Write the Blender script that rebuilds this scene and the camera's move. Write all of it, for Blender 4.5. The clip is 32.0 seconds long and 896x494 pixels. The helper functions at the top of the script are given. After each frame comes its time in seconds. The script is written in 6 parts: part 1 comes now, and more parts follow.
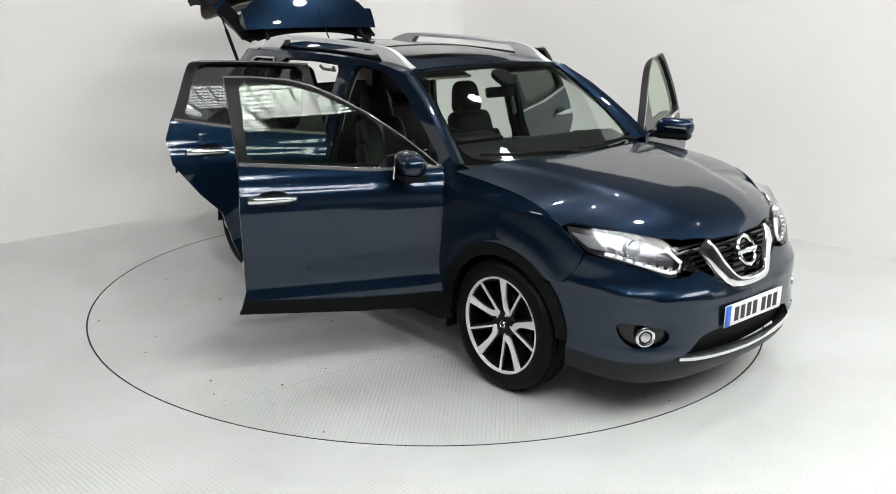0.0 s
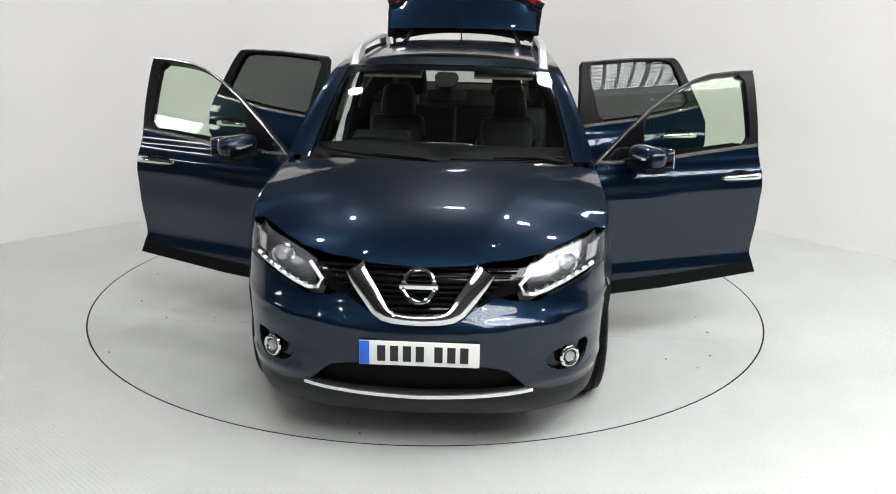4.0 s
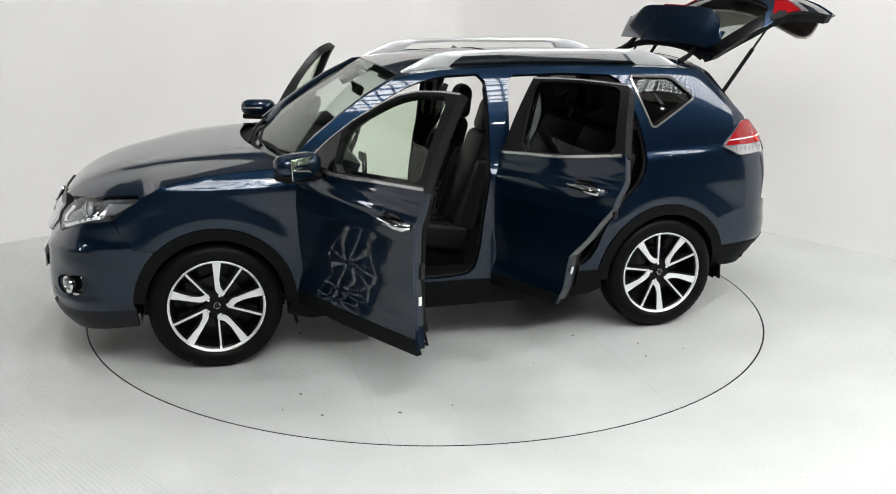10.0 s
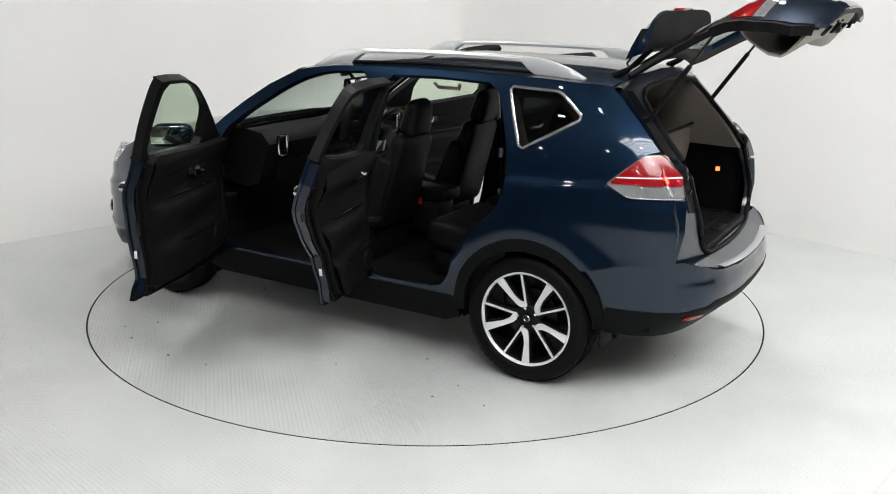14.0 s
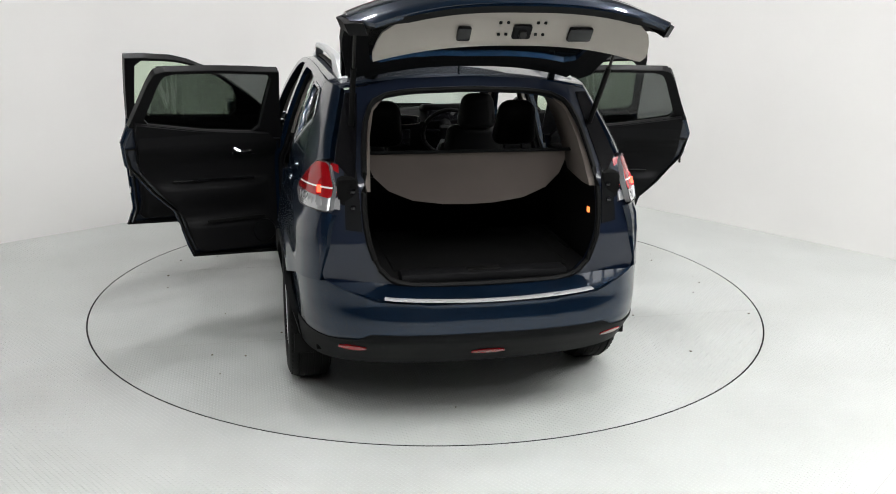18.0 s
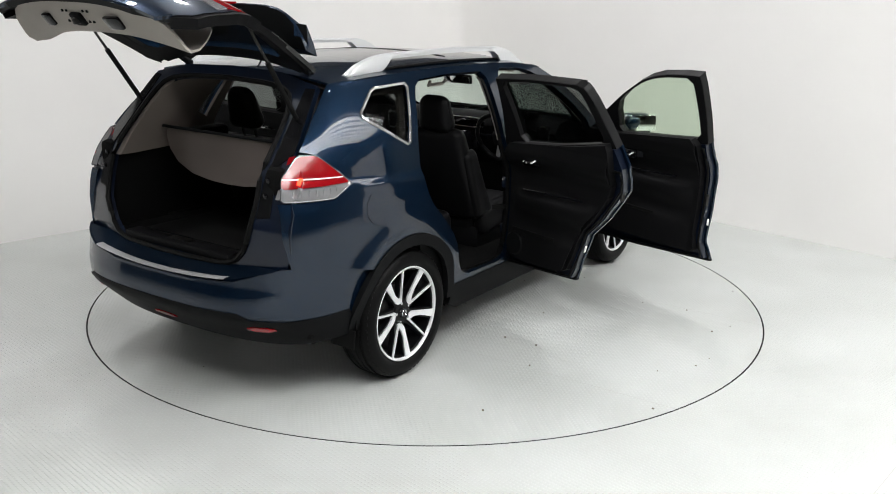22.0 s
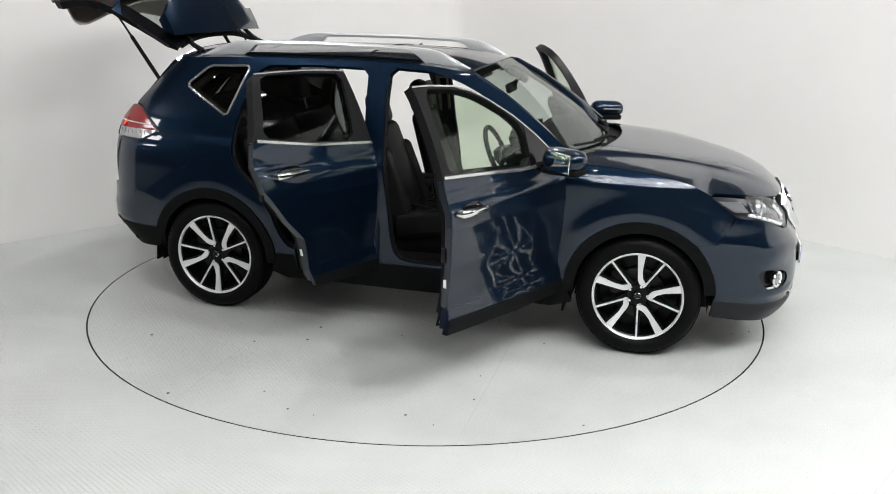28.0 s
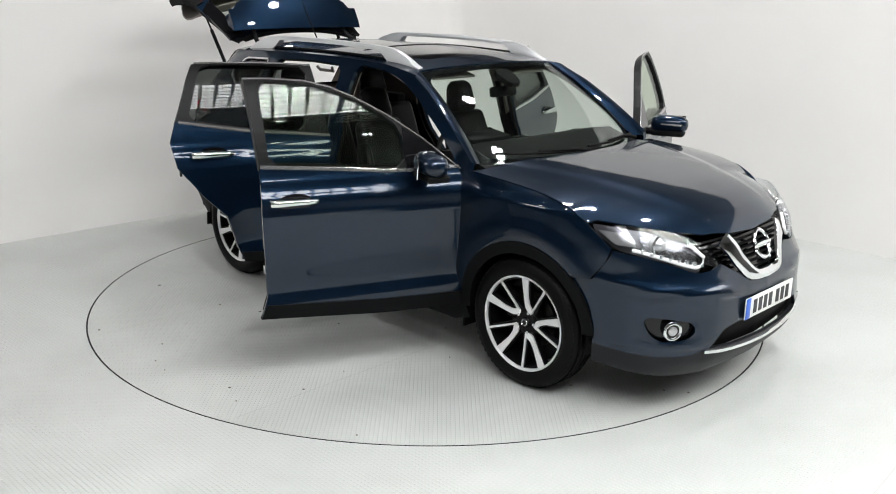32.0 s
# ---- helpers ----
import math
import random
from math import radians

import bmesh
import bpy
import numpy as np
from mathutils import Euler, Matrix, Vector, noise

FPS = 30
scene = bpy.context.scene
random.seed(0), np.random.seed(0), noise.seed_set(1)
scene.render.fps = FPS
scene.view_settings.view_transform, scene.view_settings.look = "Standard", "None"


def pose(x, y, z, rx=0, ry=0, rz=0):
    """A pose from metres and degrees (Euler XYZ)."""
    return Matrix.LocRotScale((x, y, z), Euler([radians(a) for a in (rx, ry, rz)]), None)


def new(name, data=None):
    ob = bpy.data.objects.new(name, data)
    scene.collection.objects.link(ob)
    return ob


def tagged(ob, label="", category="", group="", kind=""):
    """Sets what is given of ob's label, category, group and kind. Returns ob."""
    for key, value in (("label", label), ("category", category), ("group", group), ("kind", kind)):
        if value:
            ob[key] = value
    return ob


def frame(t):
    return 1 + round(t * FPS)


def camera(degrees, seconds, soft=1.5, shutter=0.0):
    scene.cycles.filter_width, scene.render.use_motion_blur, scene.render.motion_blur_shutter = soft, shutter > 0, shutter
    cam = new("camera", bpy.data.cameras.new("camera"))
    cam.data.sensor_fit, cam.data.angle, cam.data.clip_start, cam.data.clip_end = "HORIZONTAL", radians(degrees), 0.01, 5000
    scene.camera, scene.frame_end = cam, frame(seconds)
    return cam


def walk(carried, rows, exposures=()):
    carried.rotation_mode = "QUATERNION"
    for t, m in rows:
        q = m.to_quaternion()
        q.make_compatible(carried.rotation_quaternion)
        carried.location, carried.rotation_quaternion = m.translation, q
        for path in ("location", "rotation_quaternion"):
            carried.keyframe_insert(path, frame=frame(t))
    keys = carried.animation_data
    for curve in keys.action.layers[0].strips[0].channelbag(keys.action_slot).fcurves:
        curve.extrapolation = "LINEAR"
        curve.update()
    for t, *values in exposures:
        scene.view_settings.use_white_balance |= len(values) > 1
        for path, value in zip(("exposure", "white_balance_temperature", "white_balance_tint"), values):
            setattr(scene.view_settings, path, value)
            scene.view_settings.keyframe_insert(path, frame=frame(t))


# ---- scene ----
from mathutils import geometry

# ---- camera ----
EYE = (0.0, -6.04, 2.058)
cam = camera(52.7, 32.0, soft=1.0)
STAND = pose(*EYE, 90 - 16.04, 0, 1.26 * -1) @ pose(0, 0, 0, 0, 0, 1.02)
walk(cam, [(0.0, STAND), (32.0, STAND)])

# ---- light ----
world = bpy.data.worlds.new("hall_air")
scene.world = world
world.use_nodes = True
world.node_tree.nodes["Background"].inputs[0].default_value = (0.75, 0.85, 1.0, 1)
world.node_tree.nodes["Background"].inputs[1].default_value = 0.02
scene.view_settings.exposure = 0.0


# ---- materials ----
def mat(name, colour, rough=0.5, metal=0.0, coat=0.0, alpha_glass=None, bump=0.0, scale=60.0, vary=0.0, emit=None, ior=1.45, spec=0.5, bump_dist=0.002, vscale=3.0):
    m = bpy.data.materials.new(name)
    m.use_nodes = True
    nt = m.node_tree
    b = nt.nodes["Principled BSDF"]
    b.inputs["Base Color"].default_value = (*colour, 1)
    b.inputs["Roughness"].default_value = rough
    b.inputs["Metallic"].default_value = metal
    b.inputs["Coat Weight"].default_value = coat
    b.inputs["Coat Roughness"].default_value = 0.03
    b.inputs["IOR"].default_value = ior
    b.inputs["Specular IOR Level"].default_value = spec
    tc = nt.nodes.new("ShaderNodeTexCoord")
    if bump or vary:
        n1 = nt.nodes.new("ShaderNodeTexNoise")
        n1.inputs["Scale"].default_value = scale
        n1.inputs["Detail"].default_value = 4
        nt.links.new(tc.outputs["Object"], n1.inputs["Vector"])
        if bump:
            bp = nt.nodes.new("ShaderNodeBump")
            bp.inputs["Strength"].default_value = bump
            bp.inputs["Distance"].default_value = bump_dist
            nt.links.new(n1.outputs["Fac"], bp.inputs["Height"])
            nt.links.new(bp.outputs["Normal"], b.inputs["Normal"])
        if vary:
            n2 = nt.nodes.new("ShaderNodeTexNoise")
            n2.inputs["Scale"].default_value = vscale
            n2.inputs["Detail"].default_value = 6
            nt.links.new(tc.outputs["Object"], n2.inputs["Vector"])
            rp = nt.nodes.new("ShaderNodeMapRange")
            rp.inputs["From Min"].default_value, rp.inputs["From Max"].default_value = 0.3, 0.7
            rp.inputs["To Min"].default_value, rp.inputs["To Max"].default_value = 1 - vary, 1 + vary
            nt.links.new(n2.outputs["Fac"], rp.inputs["Value"])
            mx = nt.nodes.new("ShaderNodeVectorMath")
            mx.operation = "SCALE"
            mx.inputs[0].default_value = colour
            nt.links.new(rp.outputs["Result"], mx.inputs["Scale"])
            nt.links.new(mx.outputs["Vector"], b.inputs["Base Color"])
            rr = nt.nodes.new("ShaderNodeMapRange")
            rr.inputs["To Min"].default_value, rr.inputs["To Max"].default_value = max(rough - 0.08, 0.02), min(rough + 0.08, 1)
            nt.links.new(n2.outputs["Fac"], rr.inputs["Value"])
            nt.links.new(rr.outputs["Result"], b.inputs["Roughness"])
    if alpha_glass is not None:
        b.inputs["Transmission Weight"].default_value = alpha_glass
    if emit:
        b.inputs["Emission Color"].default_value = (*emit[0], 1)
        b.inputs["Emission Strength"].default_value = emit[1]
    return m


def pane_mat(name, tint, clear):
    """Thin glass: lets light straight through, tinted, with a mirror gloss that grows at grazing angles."""
    m = bpy.data.materials.new(name)
    m.use_nodes = True
    nt = m.node_tree
    nt.nodes.remove(nt.nodes["Principled BSDF"])
    out = nt.nodes["Material Output"]
    tr = nt.nodes.new("ShaderNodeBsdfTransparent")
    tr.inputs["Color"].default_value = (*[c * clear for c in tint], 1)
    gl = nt.nodes.new("ShaderNodeBsdfGlossy")
    gl.inputs["Roughness"].default_value = 0.01
    lw = nt.nodes.new("ShaderNodeLayerWeight")
    lw.inputs["Blend"].default_value = 0.5
    pw = nt.nodes.new("ShaderNodeMath")
    pw.operation = "POWER"
    pw.inputs[1].default_value = 4.0
    nt.links.new(lw.outputs["Facing"], pw.inputs[0])
    fr = nt.nodes.new("ShaderNodeMapRange")
    fr.inputs["To Min"].default_value, fr.inputs["To Max"].default_value = 0.032, 0.6
    nt.links.new(pw.outputs[0], fr.inputs["Value"])
    mx = nt.nodes.new("ShaderNodeMixShader")
    nt.links.new(fr.outputs[0], mx.inputs[0])
    nt.links.new(tr.outputs[0], mx.inputs[1])
    nt.links.new(gl.outputs[0], mx.inputs[2])
    nt.links.new(mx.outputs[0], out.inputs["Surface"])
    return m


def paint_mat():
    m = mat("navy_metallic_paint", (0.003, 0.009, 0.028), rough=0.34, metal=0.75, coat=1.0, spec=0.0, bump=0.02, scale=900, bump_dist=0.0004)
    nt = m.node_tree
    b = nt.nodes["Principled BSDF"]
    tc = nt.nodes.new("ShaderNodeTexCoord")
    v = nt.nodes.new("ShaderNodeTexVoronoi")
    v.inputs["Scale"].default_value = 1400
    nt.links.new(tc.outputs["Object"], v.inputs["Vector"])
    mx = nt.nodes.new("ShaderNodeMix")
    mx.data_type = "RGBA"
    mx.inputs["A"].default_value = (0.0027, 0.0080, 0.0190, 1)
    mx.inputs["B"].default_value = (0.0075, 0.0224, 0.0500, 1)
    nt.links.new(v.outputs["Color"], mx.inputs["Factor"])
    nt.links.new(mx.outputs["Result"], b.inputs["Base Color"])
    return m


def tread_mat(name, colour, stain):
    """White-painted steel tread plate: rows of raised lens-shaped bars in two crossing directions, scuffed by tyres."""
    m = bpy.data.materials.new(name)
    m.use_nodes = True
    nt = m.node_tree
    L = nt.links.new
    b = nt.nodes["Principled BSDF"]
    tc = nt.nodes.new("ShaderNodeTexCoord")

    def bars(angle, shift):
        mp = nt.nodes.new("ShaderNodeMapping")
        mp.inputs["Rotation"].default_value = (0, 0, radians(45))
        mp.inputs["Location"].default_value = (shift, 0, 0)
        mp.inputs["Scale"].default_value = (46, 46, 46)
        L(tc.outputs["Object"], mp.inputs["Vector"])
        fr = nt.nodes.new("ShaderNodeVectorMath")
        fr.operation = "FRACTION"
        L(mp.outputs[0], fr.inputs[0])
        ce = nt.nodes.new("ShaderNodeVectorMath")
        ce.operation = "SUBTRACT"
        ce.inputs[1].default_value = (0.5, 0.5, 0)
        L(fr.outputs[0], ce.inputs[0])
        m2 = nt.nodes.new("ShaderNodeMapping")
        m2.inputs["Rotation"].default_value = (0, 0, radians(angle))
        m2.inputs["Scale"].default_value = (2.2, 5.0, 0)
        L(ce.outputs[0], m2.inputs["Vector"])
        ln = nt.nodes.new("ShaderNodeVectorMath")
        ln.operation = "LENGTH"
        L(m2.outputs[0], ln.inputs[0])
        mr = nt.nodes.new("ShaderNodeMapRange")
        mr.interpolation_type = "SMOOTHSTEP"
        mr.inputs["From Min"].default_value, mr.inputs["From Max"].default_value = 1.0, 0.25
        L(ln.outputs["Value"], mr.inputs["Value"])
        ck = nt.nodes.new("ShaderNodeTexChecker")
        ck.inputs["Scale"].default_value = 1.0
        L(mp.outputs[0], ck.inputs["Vector"])
        return mr, ck

    a, ck = bars(0, 0)
    c, _ = bars(90, 0)
    mix = nt.nodes.new("ShaderNodeMix")
    L(ck.outputs["Fac"], mix.inputs["Factor"])
    L(a.outputs[0], mix.inputs["A"])
    L(c.outputs[0], mix.inputs["B"])
    bp = nt.nodes.new("ShaderNodeBump")
    bp.inputs["Strength"].default_value = 1.0
    bp.inputs["Distance"].default_value = 0.0030
    L(mix.outputs[0], bp.inputs["Height"])
    L(bp.outputs[0], b.inputs["Normal"])
    n = nt.nodes.new("ShaderNodeTexNoise")
    n.inputs["Scale"].default_value, n.inputs["Detail"].default_value = 1.3, 8
    L(tc.outputs["Object"], n.inputs["Vector"])
    n2 = nt.nodes.new("ShaderNodeTexNoise")
    n2.inputs["Scale"].default_value, n2.inputs["Detail"].default_value = 35, 5
    L(tc.outputs["Object"], n2.inputs["Vector"])
    r1 = nt.nodes.new("ShaderNodeMapRange")
    r1.inputs["From Min"].default_value, r1.inputs["From Max"].default_value = 0.35, 0.75
    L(n.outputs["Fac"], r1.inputs["Value"])
    mx = nt.nodes.new("ShaderNodeMix")
    mx.data_type = "RGBA"
    mx.inputs["A"].default_value, mx.inputs["B"].default_value = (*colour, 1), (*stain, 1)
    L(r1.outputs[0], mx.inputs["Factor"])
    r2 = nt.nodes.new("ShaderNodeMapRange")
    r2.inputs["From Min"].default_value, r2.inputs["From Max"].default_value = 0.66, 0.78
    r2.inputs["To Max"].default_value = 0.35
    L(n2.outputs["Fac"], r2.inputs["Value"])
    mx2 = nt.nodes.new("ShaderNodeMix")
    mx2.data_type = "RGBA"
    mx2.inputs["B"].default_value = (0.42, 0.41, 0.39, 1)
    L(r2.outputs[0], mx2.inputs["Factor"])
    L(mx.outputs["Result"], mx2.inputs["A"])
    L(mx2.outputs["Result"], b.inputs["Base Color"])
    b.inputs["Specular IOR Level"].default_value = 0.28
    r3 = nt.nodes.new("ShaderNodeMapRange")
    r3.inputs["To Min"].default_value, r3.inputs["To Max"].default_value = 0.25, 0.36
    L(n.outputs["Fac"], r3.inputs["Value"])
    L(r3.outputs[0], b.inputs["Roughness"])
    return m


PAINT = paint_mat()
# body navy set darker: shade within the openings is put into this colour
SHADEDPAINT = mat("navy_paint_shaded", (0.0024, 0.0060, 0.0165), 0.35, spec=0.25, coat=0.8, bump=0.02, scale=400)
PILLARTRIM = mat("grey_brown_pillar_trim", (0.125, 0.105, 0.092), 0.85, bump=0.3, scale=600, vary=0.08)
PLASTIC = mat("black_textured_plastic", (0.0042, 0.0045, 0.005), 0.55, spec=0.10, bump=0.25, scale=700, vary=0.15, bump_dist=0.0005)
SKIRT = mat("dark_grey_moulded_skirt", (0.008, 0.0085, 0.011), 0.42, spec=0.3, bump=0.15, scale=700, vary=0.12, bump_dist=0.0004)
FRAMEBLACK = mat("satin_black_frame", (0.008, 0.008, 0.0085), 0.38, spec=0.16, bump=0.05, scale=500, vary=0.08)
GLOSSBLACK = mat("gloss_black", (0.005, 0.005, 0.006), 0.1, spec=0.35, coat=0.15)
TRIM = mat("black_cabin_trim", (0.0045, 0.0045, 0.005), 0.55, spec=0.13, bump=0.2, scale=500, vary=0.15, bump_dist=0.0005)
LEATHER = mat("black_leather", (0.0055, 0.0055, 0.006), 0.42, spec=0.14, bump=0.35, scale=220, vary=0.2, bump_dist=0.001)
CARPET = mat("black_carpet", (0.005, 0.005, 0.005), 0.95, bump=0.6, scale=900, vary=0.3, spec=0.1)
RUBBER = mat("tyre_rubber", (0.0032, 0.0032, 0.0033), 0.5, spec=0.12, bump=0.3, scale=160, vary=0.25, bump_dist=0.001)
SEAL = mat("rubber_seal", (0.004, 0.004, 0.004), 0.55, spec=0.12, bump=0.1, scale=300)
CHROME = mat("chrome", (0.82, 0.83, 0.85), 0.07, metal=1.0, bump=0.02, scale=200)
SILVER = mat("brushed_silver_rail", (0.70, 0.71, 0.72), 0.32, metal=0.5, vary=0.05, bump=0.03, scale=300)
BRIGHT = mat("bright_trim", (0.58, 0.58, 0.59), 0.18, metal=0.85, bump=0.02, scale=200)
SATIN = mat("satin_chrome", (0.68, 0.68, 0.69), 0.26, metal=1.0, bump=0.02, scale=200)
SILLMETAL = mat("brushed_sill_metal", (0.45, 0.45, 0.46), 0.36, metal=0.35, vary=0.05, bump=0.05, scale=300)
ALLOY = mat("machined_alloy", (0.84, 0.84, 0.85), 0.34, metal=0.4, vary=0.04, bump=0.03, scale=400)
WHEELBLACK = mat("wheel_black_lacquer", (0.0035, 0.0035, 0.004), 0.3, coat=0.06, spec=0.14, bump=0.02, scale=200)
STEEL = mat("brake_steel", (0.03, 0.029, 0.028), 0.4, metal=0.9, vary=0.15, bump=0.1)
LINER = mat("light_grey_headliner", (0.36, 0.33, 0.30), 0.9, bump=0.3, scale=600, vary=0.06)
TAUPE = mat("taupe_cargo_fabric", (0.098, 0.080, 0.072), 0.85, bump=0.3, scale=500, vary=0.08)
REDLENS = mat("red_lamp_lens", (0.26, 0.004, 0.007), 0.1, coat=0.3, bump=0.2, scale=90, bump_dist=0.002)
GLOWRED = mat("lit_red_lamp", (0.8, 0.02, 0.01), 0.2, emit=((1.0, 0.06, 0.025), 4.0))
GLOWAMBER = mat("lit_amber_lamp", (0.8, 0.2, 0.05), 0.2, emit=((1.0, 0.25, 0.06), 2.0))
CLEARLENS = mat("clear_lamp_lens", (0.45, 0.45, 0.46), 0.06, metal=0.6, coat=1.0, bump=0.3, scale=120, bump_dist=0.002)
LAMPGREY = mat("lamp_housing_grey", (0.12, 0.12, 0.13), 0.25, metal=0.6, bump=0.2, scale=60)
AMBER = mat("amber_lamp", (0.7, 0.25, 0.12), 0.15, coat=1.0, bump=0.2, scale=120)
REFLECTOR = mat("lamp_reflector", (0.24, 0.24, 0.25), 0.16, metal=0.85, bump=0.35, scale=45, bump_dist=0.004)
LEDWHITE = mat("led_strip", (0.9, 0.9, 0.9), 0.2, emit=((1.0, 0.98, 0.95), 0.25))
PLATEWHITE = mat("number_plate_white", (0.78, 0.78, 0.76), 0.3, vary=0.03)
PLATEBLUE = mat("number_plate_blue", (0.02, 0.12, 0.62), 0.3, vary=0.03)
INK = mat("number_plate_ink", (0.012, 0.012, 0.014), 0.4)
PAPER = mat("white_paper", (0.8, 0.8, 0.79), 0.8, vary=0.03)
WINDGLASS = pane_mat("clear_glass", (0.90, 0.96, 0.92), 0.92)
TINTGLASS = pane_mat("privacy_glass", (0.90, 0.95, 0.93), 0.40)
REARGLASS = pane_mat("rear_screen_glass", (0.92, 0.95, 0.93), 0.80)
DOORGLASS = pane_mat("door_glass", (0.89, 0.965, 0.87), 0.94)
LAMPGLASS = pane_mat("lamp_cover_glass", (0.98, 0.99, 1.0), 0.97)
MIRROR = mat("mirror_glass", (0.9, 0.9, 0.9), 0.01, metal=1.0)
DIAL = mat("screen_glass", (0.02, 0.02, 0.025), 0.05, coat=1.0)
REDPLASTIC = mat("red_plastic", (0.5, 0.01, 0.01), 0.4)
WALL = mat("white_painted_wall", (0.86, 0.845, 0.825), 0.7, bump=0.12, scale=40, vary=0.025, bump_dist=0.003, vscale=0.8)
DARKWALL = mat("hall_cladding", (0.13, 0.125, 0.12), 0.7, bump=0.2, scale=8, vary=0.25, bump_dist=0.01)
FLOOR = tread_mat("white_tread_plate", (0.515, 0.531, 0.515), (0.455, 0.469, 0.451))
DISC = tread_mat("turntable_tread_plate", (0.505, 0.520, 0.505), (0.435, 0.449, 0.43))
JOINT = mat("plate_joint_grey", (0.42, 0.42, 0.40), 0.7)
GRIT = mat("dry_dirt", (0.16, 0.14, 0.11), 0.95, vary=0.3, vscale=40)
GAP = mat("dark_joint", (0.03, 0.03, 0.03), 0.9)
SKYSUN = mat("sunny_skylight_glow", (0.9, 0.9, 0.9), 0.6, emit=((0.985, 0.99, 0.985), 17.5))
LAMPGLOW = mat("hall_lamp_glow", (0.9, 0.9, 0.9), 0.6, emit=((0.975, 0.97, 0.975), 228.0))
BAR = mat("skylight_bar_paint", (0.16, 0.16, 0.165), 0.5, vary=0.1)


# ---- mesh helpers ----
def mesh_of(name, verts, faces, material, smooth=35):
    me = bpy.data.meshes.new(name)
    me.from_pydata([tuple(v) for v in verts], [], faces)
    me.materials.append(material)
    me.polygons.foreach_set("use_smooth", [smooth > 0] * len(me.polygons))
    me.validate()
    if smooth:
        me.set_sharp_from_angle(angle=radians(smooth))
    return me


def part(name, bm, material, parent, label="", origin=(0, 0, 0), smooth=35):
    """A bmesh or a (verts, faces) pair as one mesh object under its thing; origin is the parent's place in the car's space."""
    if isinstance(bm, tuple):
        vs, fs, *outs = bm
        vs = [Vector(v) - Vector(origin) for v in vs]
        me = mesh_of(name, vs, fs, material, 0 if outs else smooth)
        if outs:
            # true normals of the pressed sheet on both faces, square rims
            outs, m = outs[0], len(outs[0])
            me.polygons.foreach_set("use_smooth", [True] * len(me.polygons))
            loops = []
            for p in me.polygons:
                ids = list(p.vertices)
                if max(ids) < m:
                    loops += [outs[i] for i in ids]
                elif min(ids) >= m:
                    loops += [-outs[i - m] for i in ids]
                else:
                    loops += [p.normal.copy()] * len(ids)
            me.normals_split_custom_set(loops)
    else:
        bmesh.ops.translate(bm, verts=bm.verts, vec=-Vector(origin))
        me = bpy.data.meshes.new(name)
        bm.to_mesh(me)
        bm.free()
        me.materials.append(material)
        me.polygons.foreach_set("use_smooth", [smooth > 0] * len(me.polygons))
        if smooth:
            me.set_sharp_from_angle(angle=radians(smooth))
    ob = new(name, me)
    ob.parent = parent
    if label:
        ob["label"] = label
    return ob


def rbox(size, at=(0, 0, 0), bevel=0.01, rot=(0, 0, 0), seg=2, taper=None):
    bm = bmesh.new()
    bmesh.ops.create_cube(bm, size=1)
    for v in bm.verts:
        v.co = Vector((v.co.x * size[0], v.co.y * size[1], v.co.z * size[2]))
        if taper and v.co.z > 0:
            v.co.x *= taper[0]
            v.co.y *= taper[1]
    if bevel:
        bmesh.ops.bevel(bm, geom=bm.edges[:], offset=bevel, segments=seg, affect="EDGES", profile=0.5)
    bmesh.ops.transform(bm, matrix=pose(*at, *rot), verts=bm.verts)
    return bm


def merge(*bms):
    out = bmesh.new()
    for b in bms:
        me = bpy.data.meshes.new("t")
        b.to_mesh(me)
        b.free()
        out.from_mesh(me)
        bpy.data.meshes.remove(me)
    return out


def lathe(profile, axis="y", n=48, at=(0, 0, 0)):
    """Turns (radius, along) pairs about an axis through at."""
    vs, fs = [], []
    m = len(profile)
    for i in range(n):
        a = 2 * math.pi * i / n
        for r, h in profile:
            c, s = r * math.cos(a), r * math.sin(a)
            p = {"y": (c, h, s), "z": (c, s, h), "x": (h, c, s)}[axis]
            vs.append((p[0] + at[0], p[1] + at[1], p[2] + at[2]))
    for i in range(n):
        j = (i + 1) % n
        for k in range(m - 1):
            f = (i * m + k, j * m + k, j * m + k + 1, i * m + k + 1)
            fs.append(f if axis != "y" else f[::-1])
    return vs, fs


def bm_of(pair):
    bm = bmesh.new()
    vs = [bm.verts.new(v) for v in pair[0]]
    for f in pair[1]:
        try:
            bm.faces.new([vs[i] for i in f])
        except ValueError:
            pass
    bmesh.ops.recalc_face_normals(bm, faces=bm.faces[:])
    return bm


def tube(points, radius, n=8, flat=1.0, closed=False):
    """A round bar along points; flat squeezes it sideways; radius may be a list."""
    pts = [Vector(p) for p in points]
    vs, fs = [], []
    m = len(pts)
    for i, p in enumerate(pts):
        a, b = (pts[i - 1] if closed or i else p), (pts[(i + 1) % m] if closed or i < m - 1 else p)
        d = (b - a).normalized()
        up = Vector((0, 0, 1)) if abs(d.z) < 0.9 else Vector((1, 0, 0))
        s = d.cross(up).normalized()
        u = s.cross(d)
        r = radius[i] if isinstance(radius, (list, tuple)) else radius
        for k in range(n):
            t = 2 * math.pi * k / n
            vs.append(p + s * (r * math.cos(t)) + u * (r * flat * math.sin(t)))
    for i in range(m if closed else m - 1):
        j = (i + 1) % m
        for k in range(n):
            l = (k + 1) % n
            fs.append((i * n + k, i * n + l, j * n + l, j * n + k))
    if not closed:
        fs.append(tuple(range(n))[::-1])
        fs.append(tuple((m - 1) * n + k for k in range(n)))
    return bm_of((vs, fs))


